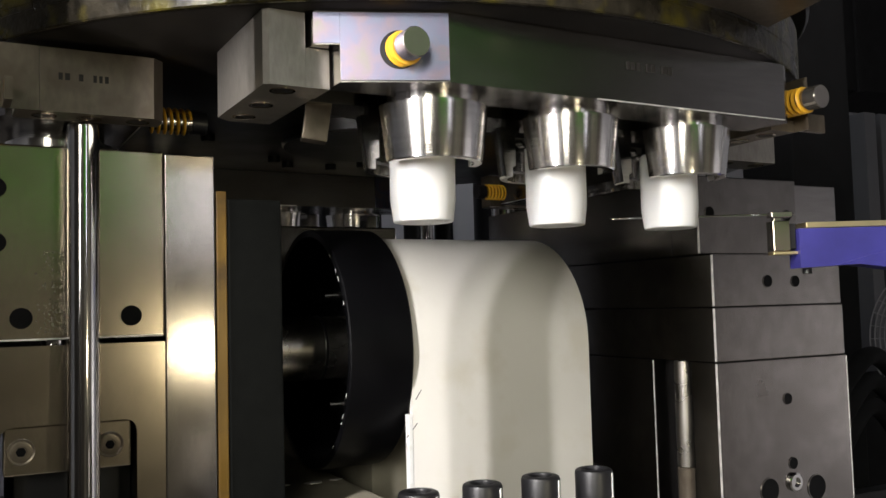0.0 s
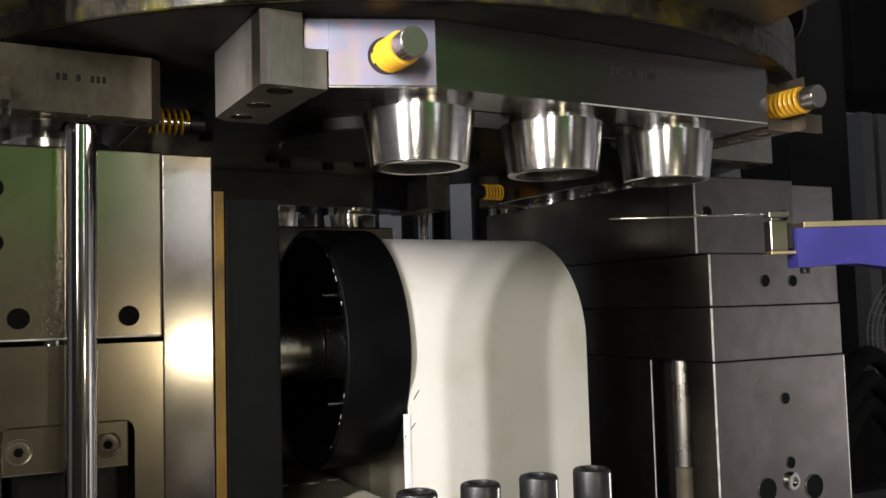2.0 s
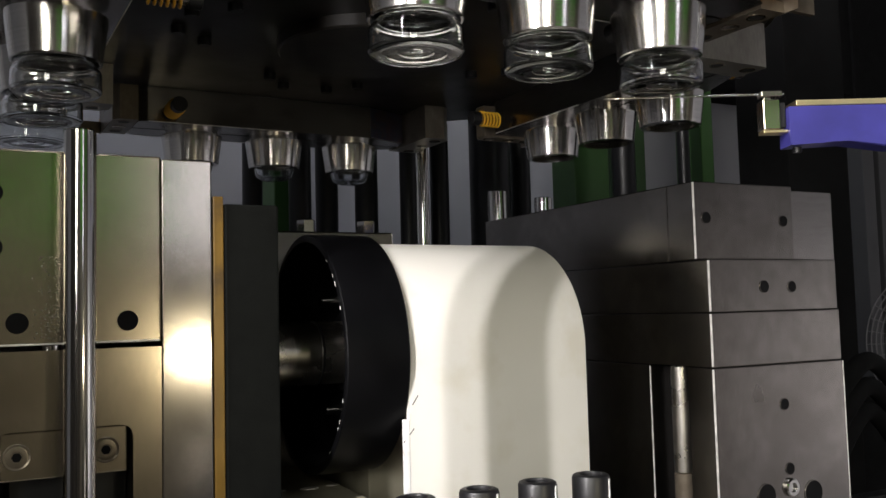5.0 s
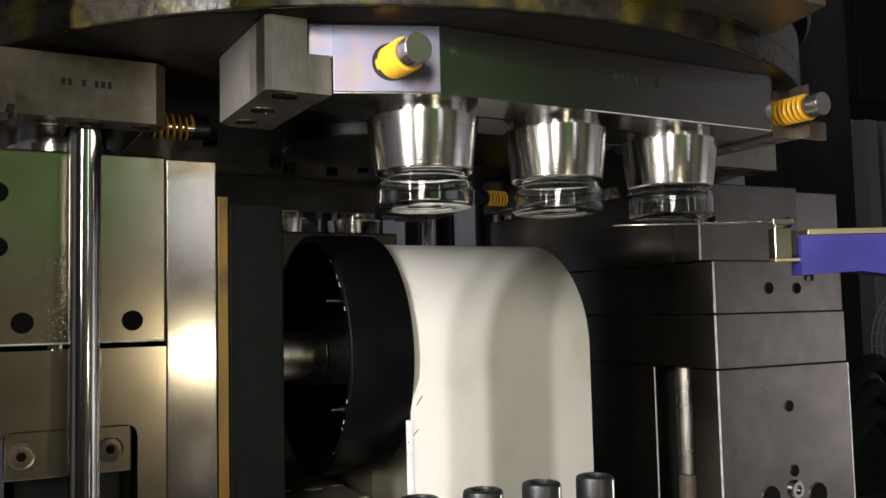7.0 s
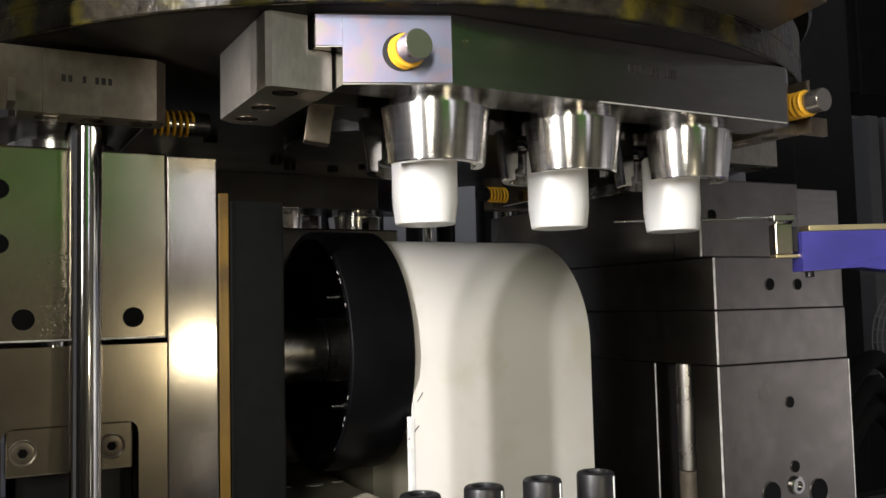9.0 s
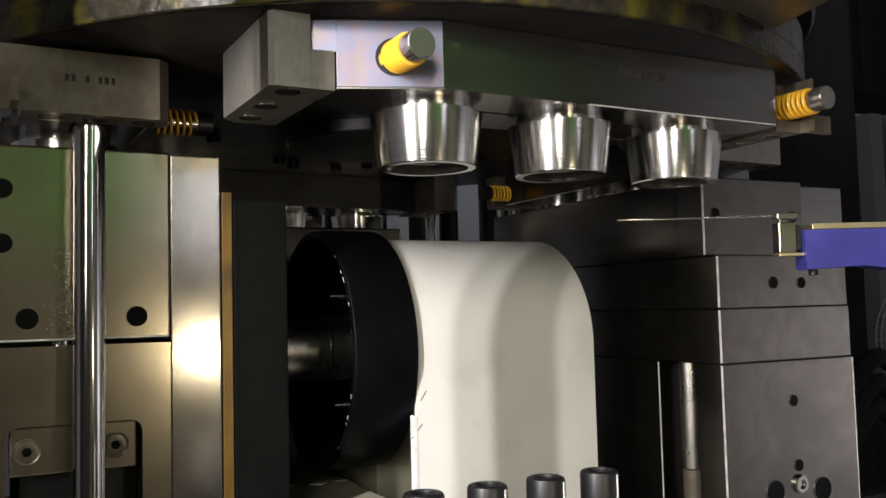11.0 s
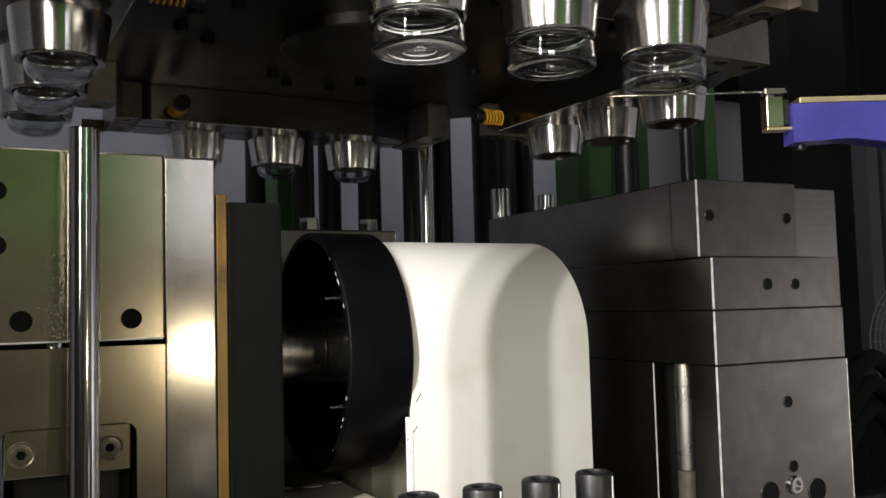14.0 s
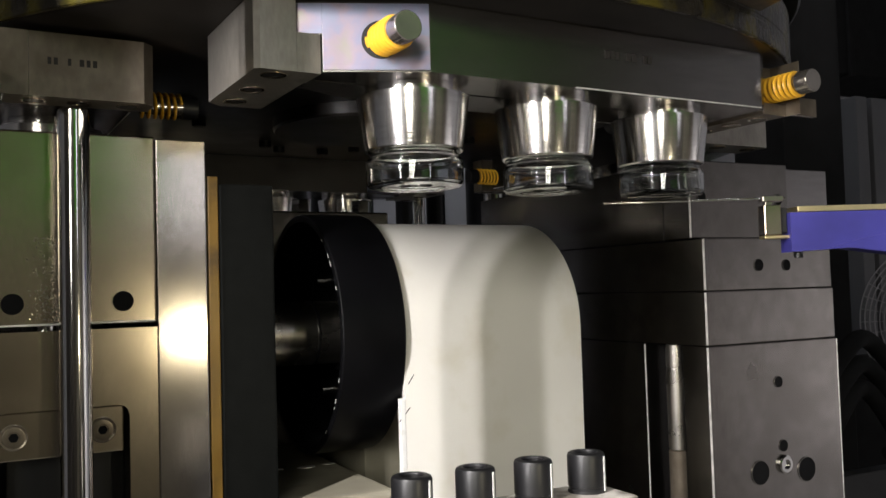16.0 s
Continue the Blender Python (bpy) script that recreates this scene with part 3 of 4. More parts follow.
def station(i):
    turn = Matrix.Rotation(radians(90 * i), 4, "Z")
    here = turn @ Matrix.Translation((0, -RR, 0))
    for sgn, nm in ((1, "outer_plate"), (-1, "inner_plate")):
        outline = [(x, y * sgn) for x, y in OUTER]
        pl = part(nm, slab(outline, PZ0, PZ1, 0.0006), PLATE_STEEL, table, "split neck plate half, ground steel")
        pl.matrix_local = here
        HALVES[i, sgn] = pl
        for k in (-1, 0, 1):
            a0 = 180 if sgn > 0 else 0
            ring = neck_half(pl, k * PITCH, a0, a0 + 180)
            at_neck = Matrix.Translation((k * PITCH, 0, 0))
            part("neck_insert", lathe([(0.0092, 0.1225), (0.0112, 0.1225), (0.0112, 0.1300), (0.0263, 0.1300), (0.0263, 0.1340), (0.0092, 0.1340)], a0, a0 + 180, 24, at_neck), BLACK_GLOSS, ring, "dark oily neck insert", smooth=True)
            part("insert_lip", lathe([(0.0268, 0.1085), (0.0292, 0.1072), (0.0292, 0.1066), (0.0262, 0.1076)], a0 + 4, a0 + 176, 24, at_neck), CHROME, ring, smooth=True)
            for q in (24, 62, 118, 156):
                part("insert_screw", rod(0.0032, 0.1262, 0.1299, 0.0005, 10, at_neck @ Matrix.Rotation(radians(a0 + q), 4, "Z") @ Matrix.Translation((0.0195, 0, 0))), CHROME, ring, smooth=True)
        # worn lower edge; a pale strip paints its highlight
        part("edge_glint", slab([(-0.010, -0.0519 * sgn), (0.185, -0.0513 * sgn), (0.185, -0.0503 * sgn), (-0.010, -0.0509 * sgn)], PZ0 - 0.0002, PZ0 + 0.0005, 0), WORN_GLINT, pl, "worn lower edge, glint painted on")
        # heat tinted face on the slanted end
        a, b = Vector((-0.1962, -0.0246 * sgn, 0)), Vector((-0.1314, -0.0518 * sgn, 0))
        d = (b - a).normalized()
        nrm = Vector((d.y, -d.x, 0)) * sgn
        outl = [a + nrm * 0.0002, b + nrm * 0.0002, b + nrm * 0.0010, a + nrm * 0.0010]
        part("tinted_face", slab([(v.x, v.y) for v in outl], PZ0 + 0.0012, PZ1 - 0.0012, 0.0004), BLUED, pl, "heat tinted ground face")
        if sgn > 0:
            c = a - d * 0.0172
            part("ear", slab([(-0.1967, -0.0022), (-0.2125, -0.0022), (c.x, c.y), (-0.1967, -0.0247)], PZ0 + 0.0245, PZ1, 0.0006), PLATE_STEEL, pl)
            part("tinted_face", slab([(v.x, v.y) for v in (c + nrm * 0.0002, a + nrm * 0.0002 - d * 0.0002, a + nrm * 0.0010 - d * 0.0002, c + nrm * 0.0010)], PZ0 + 0.0252, PZ1 - 0.0012, 0.0003), BLUED, pl, "heat tinted ground face")
    for e in (-1, 1):
        # guide block with a chamfered outer corner and a step that holds the plates
        near = [(0.200, -0.0240), (0.2305, -0.0240), (0.2305, 0.053), (0.2225, 0.061), (0.200, 0.061)]
        far = [(-0.2150, -0.0265), (-0.2390, -0.0265), (-0.2425, -0.0235), (-0.2425, 0.084), (-0.232, 0.094), (-0.200, 0.094), (-0.200, 0.002), (-0.2150, 0.002)]
        # the far block takes the lighter copy, as if lit
        g = part("guide_block", slab(near if e > 0 else far, PZ0 - 0.002, 0.188 if e > 0 else 0.1912, 0.0008), GUIDE if e > 0 else LIT_GUIDE, table, "stained steel guide block" if e > 0 else "steel guide block, coloured lighter as lit")
        g.matrix_local = here
        if e > 0:
            part("end_cap", slab([(0.2296, -0.0540), (0.2307, -0.0540), (0.2307, -0.0242), (0.2296, -0.0242)], PZ0 - 0.002, 0.188, 0.0002), GUIDE, g)
            part("end_lug", slab([(0.2000, -0.0395), (0.2294, -0.0395), (0.2294, -0.0242), (0.2000, -0.0242)], PZ0 - 0.002, 0.1525, 0.0006), GUIDE, g)
            part("end_lug", slab([(0.2309, -0.0475), (0.2590, -0.0475), (0.2590, -0.0425), (0.2309, -0.0425)], PZ0 - 0.002, 0.158, 0.0006), GUIDE, g)
        else:
            part("step", slab([(-0.2148, -0.0263), (-0.1985, -0.0263), (-0.1985, 0.0015), (-0.2148, 0.0015)], PZ0 - 0.002, PZ0 + 0.024, 0.0006), LIT_GUIDE, g)
        for yy in ((-0.020, 0.010, 0.044) if e > 0 else (-0.0125, 0.033, 0.074)):
            part("screw_hole", lathe([(0.0068, 0), (0.0085, 0), (0.0085, 0.0015), (0.0068, 0.0015)], seg=28, m=Matrix.Translation((e * (0.2155 if e > 0 else 0.2260), yy, PZ0 - 0.0026))), STEEL, g, smooth=True)
            # flat dark discs stand for the shade in the holes; one is plain steel
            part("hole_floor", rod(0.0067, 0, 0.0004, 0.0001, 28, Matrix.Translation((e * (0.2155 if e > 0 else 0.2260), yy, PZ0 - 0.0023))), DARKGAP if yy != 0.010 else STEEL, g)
        bx = -0.160 if e < 0 else 0.2185
        for sgn in ((1,) if e < 0 else (1, -1)):
            m = here @ (along_y(bx, -0.028 * sgn, 0.1655) if sgn > 0 else Matrix.Translation((bx if e < 0 else 0.158, 0.0640, 0.157)) @ Matrix.Rotation(radians(-90), 4, "X"))
            long = 0.048 if sgn > 0 else 0.044
            bolt = part("spring_bolt", rod(0.0078, 0.0, long, 0.0004, 24, m), STEEL_SIDE, table, "turned steel spring bolt", smooth=True)
            part("bolt_head", lathe([(1e-7, long - 0.011), (0.0098, long - 0.011), (0.0098, long + 0.0005), (0.0092, long + 0.0012), (1e-7, long + 0.0012)], seg=36, m=m), STEEL_SIDE if sgn > 0 else BLACK, bolt, smooth=True)
            part("spring", coil(0.0098, 0.0020 if sgn > 0 else 0.0015, long - 0.013, 7 if sgn > 0 else 6, m), YELLOW, bolt, "yellow enamelled coil spring", smooth=True)
            if sgn > 0 and e < 0:
                # dark disc on the plate paints the shade of the bolt's pocket
                part("pocket_shade", lathe([(1e-7, 0), (0.0128, 0), (0.0128, 0.0003), (1e-7, 0.0003)], seg=32,
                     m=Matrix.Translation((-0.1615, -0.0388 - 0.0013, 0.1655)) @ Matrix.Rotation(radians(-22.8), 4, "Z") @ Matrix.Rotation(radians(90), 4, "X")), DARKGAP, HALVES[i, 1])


for i in range(4):
    station(i)


# ---- jars, preforms, pushers ----
def jar_mesh():
    out = [(0.0, 0.0775), (0.004, 0.0772), (0.005, 0.0762), (0.012, 0.0760), (0.013, 0.0750), (0.021, 0.0748), (0.0225, 0.0736), (0.0290, 0.0732), (0.0335, 0.0740), (0.0352, 0.0762), (0.0352, 0.0905), (0.0345, 0.0930), (0.0322, 0.0952), (0.0318, 0.0975), (0.0332, 0.0985), (0.0286, 0.0990)]
    inn = [(0.0270, 0.0990), (0.0272, 0.0984), (0.0304, 0.0965), (0.0310, 0.0945), (0.0334, 0.0922), (0.0340, 0.0900), (0.0340, 0.0768), (0.0326, 0.0754), (0.0288, 0.0747), (0.0225, 0.0750), (0.0205, 0.0762), (0.0, 0.0789)]
    return [(max(r, 1e-7), z) for r, z in out + inn]


def preform_mesh():
    out = [(0.0, 0.0805), (0.010, 0.0810), (0.0190, 0.0830), (0.0245, 0.0865), (0.0268, 0.0910), (0.0282, 0.0992), (0.0284, 0.1060)]
    inn = [(0.0255, 0.1060), (0.0250, 0.0990), (0.0238, 0.0920), (0.0215, 0.0890), (0.0165, 0.0862), (0.0, 0.0842)]
    return [(max(r, 1e-7), z) for r, z in out + inn]


def spot(i, k):
    """The neck's place in the turntable's space."""
    return Matrix.Rotation(radians(90 * i), 4, "Z") @ Matrix.Translation((k * PITCH, -RR, 0))


MADE = []        # (object, station, neck)


def jar(i, k):
    ob = part("jar", lathe(jar_mesh(), seg=56), PET, smooth=True)
    part("neck_finish", lathe([(0.0270, 0.0991), (0.0284, 0.0991), (0.0284, 0.1020), (0.0292, 0.1025), (0.0292, 0.1035), (0.0284, 0.1040), (0.0284, 0.1060), (0.0270, 0.1060)], seg=48), PET, ob, smooth=True)
    tagged(ob, "clear plastic wide mouth jar held in a neck ring", "jar", "blown jars")
    MADE.append((ob, i, k))
    return ob


def preform(i, k):
    ob = part("preform", lathe(preform_mesh(), seg=48), HAZE, smooth=True)
    tagged(ob, "hazy clear plastic preform held in a neck ring", "preform", "preforms")
    MADE.append((ob, i, k))
    return ob


# stations by place at the start: 0 front, 3 left, 2 back, 1 right
for k in (-1, 0, 1):
    jar(3, k)
    jar(2, k)
    preform(1, k)
    preform(0, k)

pusher = empty("ejector", TX, TY, Z0, "three white nylon pushers on an ejector bar", "ejector")
BASE = Matrix.Rotation(radians(1.82), 4, "Z")
for k in (-1, 0, 1):
    c = BASE @ Matrix.Translation((k * PITCH, -RR, 0))
    part("pusher", lathe([(1e-7, 0.0595), (0.0208, 0.0595), (0.0216, 0.0603), (0.0236, 0.0755), (0.0236, 0.120), (0.022, 0.122), (1e-7, 0.122)], seg=48, m=c), NYLON, pusher, "white nylon pusher", smooth=True)
    part("push_rod", rod(0.008, 0.1222, 0.40, 0.0005, 24, c), CHROME, pusher, smooth=True)
tilt = Matrix.Translation((-0.1757, -0.314, 0.142)) @ Matrix.Rotation(radians(9), 4, "Y") @ Matrix.Rotation(radians(-14), 4, "Z")
wedge = box(-0.009, 0.009, -0.006, 0.006, -0.024, 0.0233, 0.001)
wedge.transform(tilt)
part("wedge", wedge, GUIDE, pusher, "worn steel opening wedge")
part("wedge_rod", rod(0.005, 0.1655, 0.40, 0.0005, 16, Matrix.Translation((-0.1757, -0.3140, 0))), CHROME, pusher, smooth=True)
part("crossbar", box(-0.19, 0.15, -RR - 0.02, -RR + 0.02, 0.40, 0.42), STEEL_SIDE, pusher)


# ---- lifting platen with the blue sensor arm ----
lift = empty("lifting_platen", TX, TY, Z0, "dark lifting platen over the turntable with a bolted clamp bracket", "platen")
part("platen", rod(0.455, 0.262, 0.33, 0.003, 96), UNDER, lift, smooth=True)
part("clamp_bracket", slab([(-0.012, -0.50), (0.15, -0.480), (0.165, -0.414), (0.11, -0.4315), (-0.012, -0.4445)], 0.213, 0.2615, 0.0015), GUIDE, lift, "steel clamp bracket")

arm = empty("sensor_arm", 0.629, 0.552, Z0 + 0.06, "blue painted sensor arm with a thin feeler wire", "sensor")


def arm_parts():
    ax = Matrix.Rotation(radians(-27.2), 4, "Z")     # local x along the arm

    def tr(bm):
        bm.transform(ax)
        return bm
    part("arm_body", tr(face_slab([(0.0, -0.036), (0.05, -0.034), (0.09, -0.040), (0.215, -0.040), (0.215, -0.002), (0.0, -0.002)], -0.012, 0.012, 0.0012)), BLUE, arm)
    part("cover_wedge", tr(face_slab([(0.03, -0.0345), (0.06, -0.026), (0.09, -0.021), (0.16, -0.018), (0.16, -0.039), (0.09, -0.0392), (0.05, -0.0338)], -0.0145, -0.0118, 0.0006)), BLUE, arm)
    part("gold_strip", tr(box(0.006, 0.16, -0.013, 0.011, -0.0018, 0.0032, 0.0005)), BRASS, arm, "brass coloured top strip")
    part("holder", tr(box(-0.021, -0.0065, -0.008, 0.008, -0.021, 0.0055, 0.0008)), HOLDER, arm, "bright coppery wire holder")
    part("holder_side", tr(box(-0.0064, -0.0005, -0.005, 0.006, -0.019, 0.0030, 0.0006)), BLACK, arm)
    part("holder_foot", tr(box(-0.021, 0.001, -0.007, 0.007, -0.0240, -0.0212, 0.0006)), BRASS, arm)
    part("clamp", tr(box(-0.021, -0.003, -0.006, 0.006, 0.0085, 0.0135, 0.0006)), STEEL_SIDE, arm)
    part("clamp_stem", tr(box(-0.018, -0.012, -0.003, 0.003, 0.0056, 0.0085, 0.0004)), STEEL_SIDE, arm)
    part("feeler_wire", tr(rod(0.0011, -0.156, 0.003, 0.0002, 12, Matrix.Translation((-0.0025, 0, 0.0115)) @ Matrix.Rotation(radians(90), 4, "Y"))), CHROME, arm, "thin steel feeler wire", smooth=True)
    # the arm hangs from the lifting platen
    part("hanger", box(0.160, 0.190, -0.112, -0.082, -0.001, 0.2903, 0.002), BLACK, arm, "black steel hanger")
    bar = box(0.0, 0.24, -0.014, 0.014, 0.2706, 0.2900, 0.002)
    bar.transform(Matrix.Translation((0.170, -0.088, 0)) @ Matrix.Rotation(radians(112), 4, "Z"))
    part("hanger_bar", bar, BLACK, arm, "black steel hanger bar")
    part("set_screw", tr(rod(0.004, -0.041, -0.036, 0.0005, 20, Matrix.Translation((0.010, 0, 0)))), BLACK, arm, smooth=True)


arm_parts()


# ---- things behind ----
def behind():
    c = empty("centre_column", 0.615, 1.25, 1.10, "slim chromed column behind the shroud", "column")
    part("column", rod(0.010, 0, 0.60, 0.001, 32), CHROME, c, smooth=True)
    for x0, x1, y in ((0.447, 0.489, 1.70), (0.524, 0.571, 1.65), (0.596, 0.645, 1.70), (0.661, 0.711, 1.65), (0.737, 0.774, 1.60), (0.815, 0.857, 1.62), (0.899, 0.991, 1.60), (1.032, 1.082, 1.66), (1.349, 1.411, 1.70), (1.555, 1.589, 1.70)):
        p = empty("machine_tie_bar", (x0 + x1) / 2, y, 0, "dark oily upright tie bar of the machine", "tie bar", "tie bars behind the turntable")
        r = (x1 - x0) / 2 * 0.93
        part("bar", rod(r, 0, 2.6, 0.002, 32), BLACK_GLOSS, p, smooth=True)
        part("bar_foot", rod(r + 0.012, 0, 0.02, 0.002, 32), BLACK, p, smooth=True)
    for x0, x1, y, z1 in ((0.542, 0.584, 1.85, 2.2), (1.308, 1.414, 1.85, 2.2), (1.508, 1.577, 1.90, 2.2), (1.729, 1.774, 1.85, 2.2)):
        p = empty("green_cabinet", (x0 + x1) / 2, y, 0, "green painted machine cabinet behind the tie bars", "cabinet", "green cabinets")
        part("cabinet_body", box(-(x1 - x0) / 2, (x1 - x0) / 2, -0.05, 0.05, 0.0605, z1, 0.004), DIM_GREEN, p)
        part("plinth", box(-(x1 - x0) / 2 - 0.01, (x1 - x0) / 2 + 0.01, -0.055, 0.055, 0, 0.06, 0.004), BLACK, p)
    for x, y in ((0.908, 1.35), (0.781, 1.30)):
        q = empty("steel_cylinder", x, y, 1.1, "bright steel cylinder rod behind the mould", "cylinder", "cylinder rods")
        part("cylinder_rod", rod(0.016, 0, 0.5, 0.001, 32), CHROME, q, smooth=True)
        part("cylinder_base", rod(0.028, -1.1, 0.02, 0.001, 32), DARKGAP, q, smooth=True)
    s = empty("machine_column", 1.119, 0.97, 0, "black machine column", "column")
    part("column_body", box(-0.064, 0.064, -0.05, 0.05, 0, 2.4, 0.004), MATTE, s)
    part("column_foot", box(-0.084, 0.084, -0.07, 0.07, 0, 0.03, 0.004), MATTE, s)


behind()


def rear_beam():
    b = empty("rear_beam", 0.379, 1.06, 1.10, "dark grey steel beam behind the drum", "beam")
    part("beam", box(-0.140, 0.080, -0.04, 0.05, 0.0, 0.3987, 0.002), DARK_STEEL, b)
    for x in (-0.090, -0.020, 0.060):
        part("nut", rod(0.012, 0.3989, 0.4167, 0.001, 6, Matrix.Translation((x, 0.0, 0))), CHROME, b, smooth=False)


rear_beam()


def hall_things():
    for x0, x1, y in ((1.995, 2.038, 1.530), (2.056, 2.274, 1.530)):
        p = empty("locker", (x0 + x1) / 2, y, 0, "pale grey sheet metal locker by the wall", "locker", "lockers")
        h = (x1 - x0) / 2
        part("locker_body", box(-h, h, -0.02, 0.25, 0.05, 1.865, 0.003), PANEL, p)
        part("locker_foot", box(-h + 0.005, h - 0.005, 0.0, 0.23, 0, 0.0498, 0.001), BLACK, p)
    f = empty("floor_fan", 1.843, 1.224, 0, "dark wire guarded floor fan", "fan")
    turn = Matrix.Translation((0, 0, 1.304)) @ Matrix.Rotation(radians(-30), 4, "Z") @ Matrix.Rotation(radians(90), 4, "X")
    for i in range(15):
        r = 0.03 + i * 0.0098
        part("guard_ring", lathe([(r - 0.0011, -0.001), (r + 0.0011, -0.001), (r + 0.0011, 0.001), (r - 0.0011, 0.001)], seg=56, m=turn @ Matrix.Translation((0, 0, 0.03 - i * 0.0013))), WIRE, f, smooth=True)
    for i in range(36):
        part("guard_wire", box(0.028, 0.167, -0.0008, 0.0008, 0.008, 0.011, 0), WIRE, f).matrix_local = turn @ Matrix.Rotation(radians(10 * i), 4, "Z")
    part("fan_hub", rod(0.03, -0.05, 0.02, 0.002, 32, turn), BLACK, f, smooth=True)
    part("fan_stand", rod(0.014, 0.02, 1.304, 0.001, 20, Matrix.Translation((0, 0.06, 0))), BLACK, f, smooth=True)
    part("fan_base", rod(0.15, 0, 0.02, 0.004, 40, Matrix.Translation((0, 0.06, 0))), BLACK, f, smooth=True)
    for k, (x, y, z) in enumerate(((1.108, 0.851, 1.229), (1.108, 0.854, 1.181), (1.108, 0.857, 1.134))):
        h = empty("hydraulic_hose", x, y, z, "black rubber hydraulic hose looping beside the mould", "hose", "hoses")
        bm = bmesh.new()
        rings = []
        for i in range(41):
            a = radians(-70 + 230 * i / 40)
            c = Vector((0.10 * math.cos(a), 0.02 * math.sin(2 * a), (0.085 + 0.012 * k) * math.sin(a)))
            d = Vector((math.cos(a), 0, math.sin(a)))
            rings.append([bm.verts.new(c + d * 0.013 * math.cos(b) + Vector((0, 0.013 * math.sin(b), 0))) for b in (2 * math.pi * j / 14 for j in range(14))])
        for p, q in zip(rings, rings[1:]):
            for j in range(14):
                bm.faces.new((p[j], q[j], q[(j + 1) % 14], p[(j + 1) % 14]))
        bm.faces.new(rings[0])
        bm.faces.new(rings[-1][::-1])
        part("hose", bm, MATTE, h, smooth=True)
        part("hose_stand", box(-0.12, 0.13, -0.012, 0.012, -z, -0.0985, 0.002), DARKGAP, h)


hall_things()


def dark_filler():
    # black box added over the bright wall to keep the upper right dark
    d = empty("dark_filler", 2.6, 2.1, 2.08, "black box added to darken the hall wall", "duct")
    part("duct", box(-0.85, 0.75, -0.12, 0.14, 0.0, 1.119, 0.005), MATTE, d)
    for x in (-0.45, 0.0, 0.45):
        part("filler_flange", box(x - 0.012, x + 0.012, -0.13, 0.1405, -0.008, 1.119, 0.002), MATTE, d)


dark_filler()


def hydraulic_unit():
    u = empty("hydraulic_unit", 1.699, 1.25, 0, "black hydraulic unit behind the hoses", "hydraulic unit")
    part("tank", box(-0.20, 0.35, -0.05, 0.25, 0.04, 1.197, 0.006), MATTE, u)
    part("plinth", box(-0.18, 0.33, -0.03, 0.23, 0, 0.0398, 0.002), MATTE, u)
    part("lid", box(-0.205, 0.355, -0.055, 0.255, 1.198, 1.209, 0.003), MATTE, u)


hydraulic_unit()


def marks():
    """Worn engraved characters that cannot be read, as small bars, and oil on the mould."""
    rng = random.Random(4)
    for i in range(4):
        pl = HALVES[i, 1]
        x = 0.018
        for k in range(9):
            w = rng.uniform(0.0026, 0.0042)
            if k not in (3, 6):
                part("engraved_bar", box(x, x + w, -0.0524, -0.0514, 0.1690, 0.1748, 0), ENGRAVED, pl)
            x += w + 0.0018
    for g in [o for o in table.children if o.name.startswith("guide_block")]:
        if max(v.co.x for v in g.data.vertices) < 0:
            continue
        y = -0.012
        for k in range(8):
            w = rng.uniform(0.0022, 0.0036)
            if k not in (2, 4):
                part("engraved_bar", box(0.2300, 0.2307, y, y + w, 0.1655, 0.1705, 0), ENGRAVED, g)
            y += w + 0.0016
    digit = bpy.data.curves.new("engraved_digit", "FONT")
    digit.body, digit.size, digit.extrude = "9", 0.010, 0.0002
    ob = new("engraved_digit", digit)
    ob.parent = HALVES[3, 1]
    ob.matrix_local = Matrix.Translation((-0.123, -0.0521, 0.170)) @ Matrix.Rotation(radians(90), 4, "X")
    digit.materials.append(STEEL)
    bm = bmesh.new()
    for k in range(240):
        x, z = -rng.triangular(0.002, 0.030, 0.012), rng.uniform(-0.014, 0.05) if k % 3 else rng.uniform(-0.014, 0.01)
        r = rng.uniform(0.00018, 0.00060)
        bmesh.ops.create_uvsphere(bm, u_segments=8, v_segments=5, radius=r,
                                  matrix=Matrix.Translation((x, 0.7248 - 0.9, z + Z0 - 1.10)) @ Matrix.Diagonal((1, 0.4, rng.uniform(1, 1.6), 1)))
    tagged(part("oil_film", bm, OIL, half_out, "scattered oil drops", smooth=True), kind="stuff")


marks()


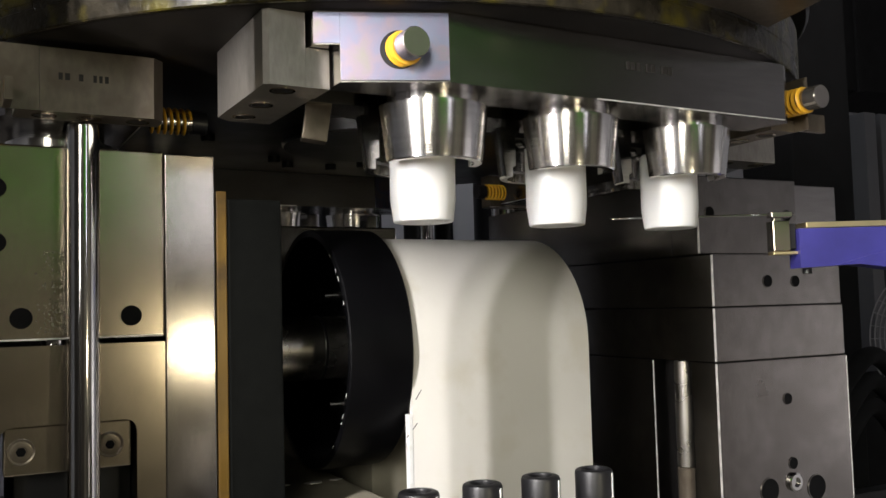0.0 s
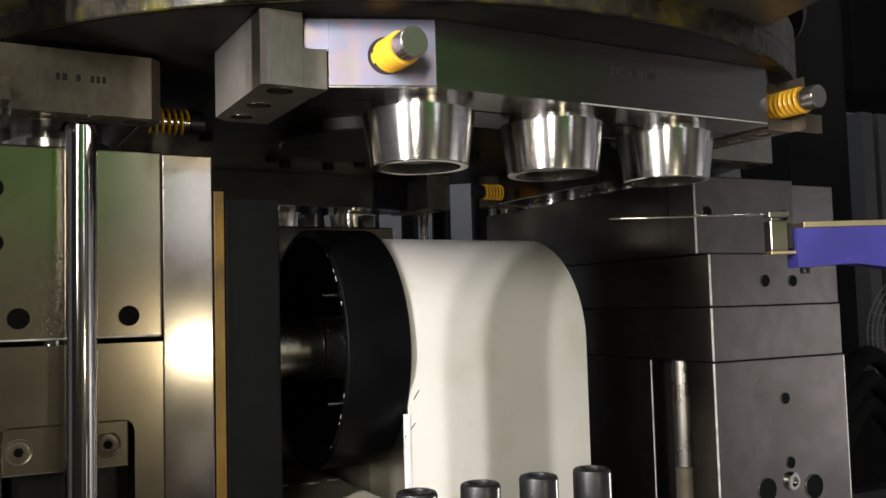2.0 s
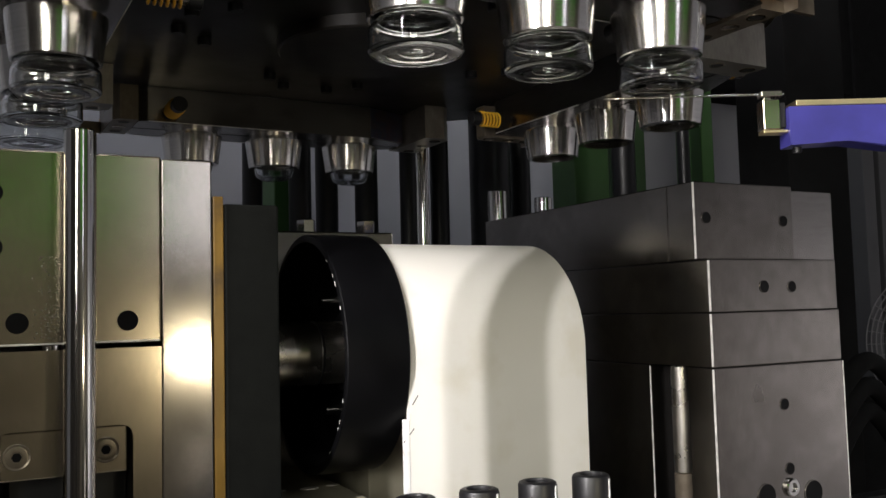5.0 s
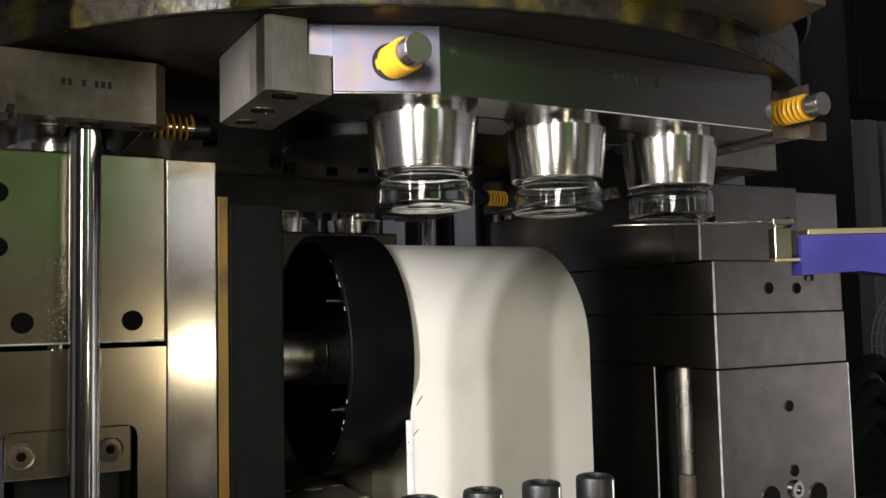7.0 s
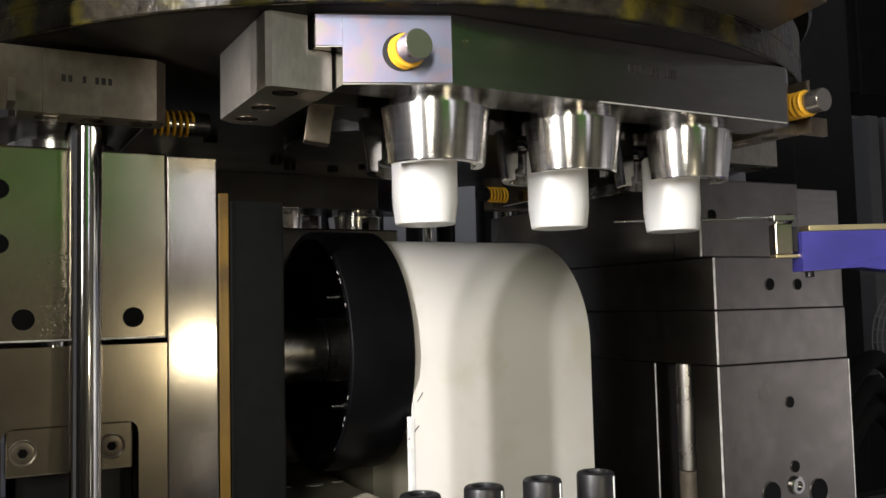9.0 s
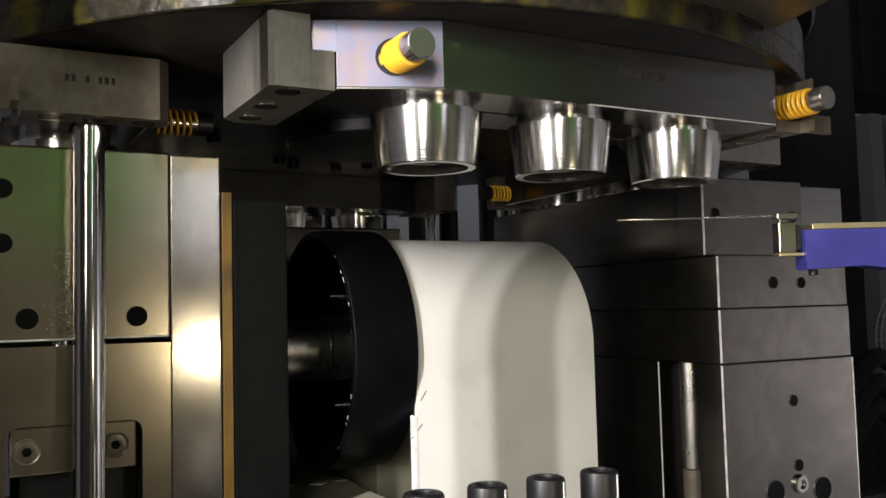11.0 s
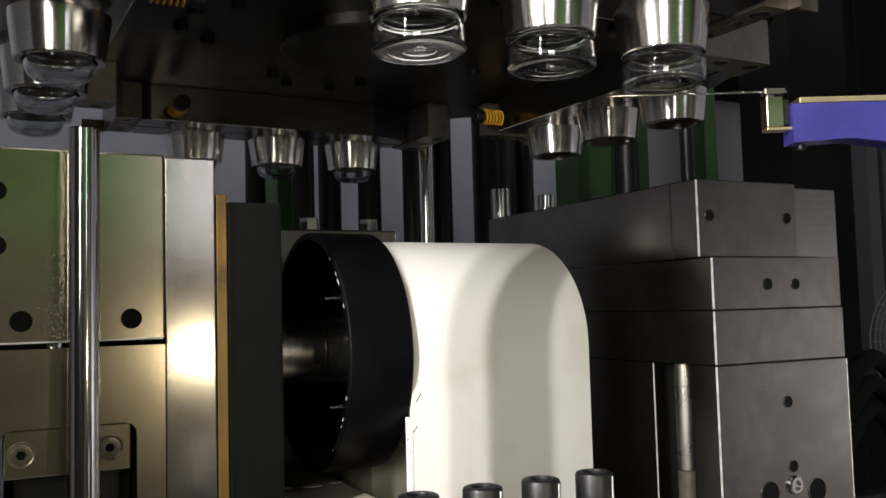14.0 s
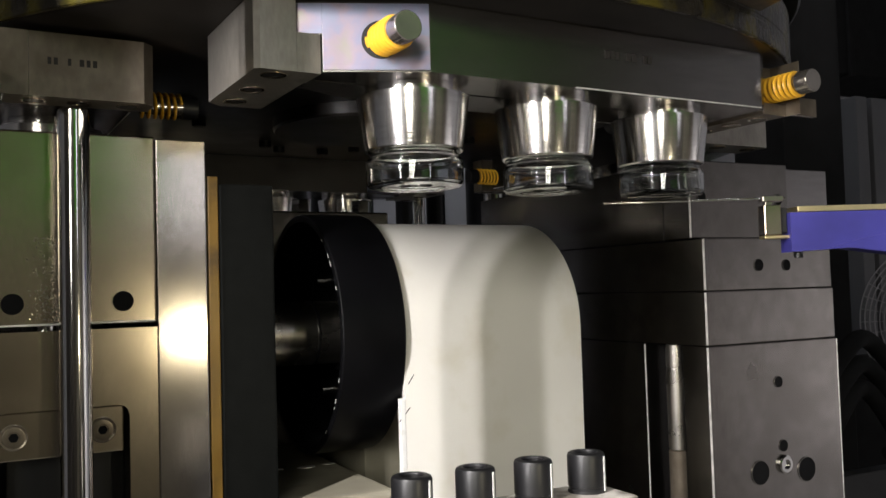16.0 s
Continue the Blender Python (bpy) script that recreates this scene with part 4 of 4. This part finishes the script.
def motions():
    # rise before indexing, settle after it; the second cycle follows 8.7 s later
    lifts, turns = [(0.0, 0.0)], [(0.0, 0.0)]
    for c in (0.0, 8.7):
        lifts += [(3.85 + c, 0.0), (3.95 + c, 0.008), (4.05 + c, 0.045), (4.15 + c, 0.085), (4.25 + c, 0.106), (4.4 + c, 0.1115), (5.65 + c, 0.1115), (5.8 + c, 0.095), (5.9 + c, 0.055), (6.0 + c, 0.012), (6.1 + c, 0.0)]
        a = 0 if c == 0 else 90
        turns += [(4.5 + c, a), (4.6 + c, a + 6), (4.7 + c, a + 30), (4.8 + c, a + 62), (4.9 + c, a + 83), (5.0 + c, a + 90)]
    lifts.append((16.0, 0.0))
    turns.append((16.0, 180.0))

    def at(rows, t):
        for (ta, va), (tb, vb) in zip(rows, rows[1:]):
            if ta <= t <= tb:
                return va + (vb - va) * (t - ta) / (tb - ta)
        return rows[-1][1]
    times = sorted({t for t, _ in lifts} | {t for t, _ in turns})

    def table_pose(t):
        return pose(TX, TY, Z0 + at(lifts, t), 0, 0, 1.82 + at(turns, t))
    walk(table, [(t, table_pose(t)) for t in times])
    walk(lift, [(t, pose(TX, TY, Z0 + z)) for t, z in lifts])
    walk(arm, [(t, pose(0.629, 0.552, Z0 + 0.06 + z)) for t, z in lifts])

    # the front neck plates part while the jars are pushed out
    spans = {0: [(0.0, 1.0), (0.42, 1.0), (0.5, 0.5), (0.58, 0.0), (16.0, 0.0)],
             3: [(0.0, 0.0), (7.52, 0.0), (7.6, 0.28), (7.68, 1.0), (9.12, 1.0), (9.2, 0.5), (9.28, 0.0), (16.0, 0.0)]}
    for i, rows in spans.items():
        turn = Matrix.Rotation(radians(90 * i), 4, "Z")
        for sgn in (1, -1):
            walk(HALVES[i, sgn], [(t, turn @ Matrix.Translation((0, -RR - sgn * 0.0155 * v, 0))) for t, v in rows])

    push = [(0.0, 0.0), (0.42, 0.0), (0.5, 0.025), (0.6, 0.07), (0.75, 0.20), (7.35, 0.20), (7.5, 0.06), (7.6, 0.020), (7.68, 0.0), (9.1, 0.0), (9.2, 0.026), (9.3, 0.07), (9.45, 0.20), (16.0, 0.20)]
    walk(pusher, [(t, pose(TX, TY, Z0 + z)) for t, z in push])

    # blow mould opens, waits for the index, closes
    slide = [(0.0, 0.0)]
    for c in (0.0, 8.7):
        slide += [(2.42 + c, 0.0), (2.5 + c, 0.007), (2.6 + c, 0.0155), (2.72 + c, 0.0175), (4.62 + c, 0.0175), (4.72 + c, 0.012), (4.82 + c, 0.002), (4.9 + c, 0.0)]
    slide.append((16.0, 0.0))
    for ob, s in ((half_in, 1), (half_out, -1)):
        walk(ob, [(t, pose(0.0625 + s * x * (1.0 if s > 0 else 1.35), 0.9, 1.10)) for t, x in slide])

    falls = {-1: 0.19, 0: 0.148, 1: 0.145}
    for ob, i, k in MADE:
        held = [(t, table_pose(t) @ spot(i, k)) for t in times]
        if i == 3:
            rows = [r for r in held if r[0] < 7.55]
            base = table_pose(7.0) @ spot(i, k)
            d = falls[k]
            for t, drop in ((7.5, 0.0), (7.62, 0.0), (7.7, 0.042), (7.8, d), (7.9, d + 0.20), (8.0, d + 0.47), (8.1, d + 0.83), (8.18, 1.4725 - 0.0), (16.0, 1.4725)):
                rows.append((t, Matrix.Translation((0, 0, -drop)) @ base))
            walk(ob, rows)
        elif i == 0:
            # moulded in the right hand cavity, then lifted out with the second index
            rest = table_pose(7.0) @ spot(i, k)
            low = Matrix.Translation((0, 0, -0.06))
            rows = [(0.0, low @ rest), (6.6, low @ rest), (9.0, rest)] + [r for r in held if r[0] > 9.0]
            walk(ob, rows)
        else:
            walk(ob, held)


motions()
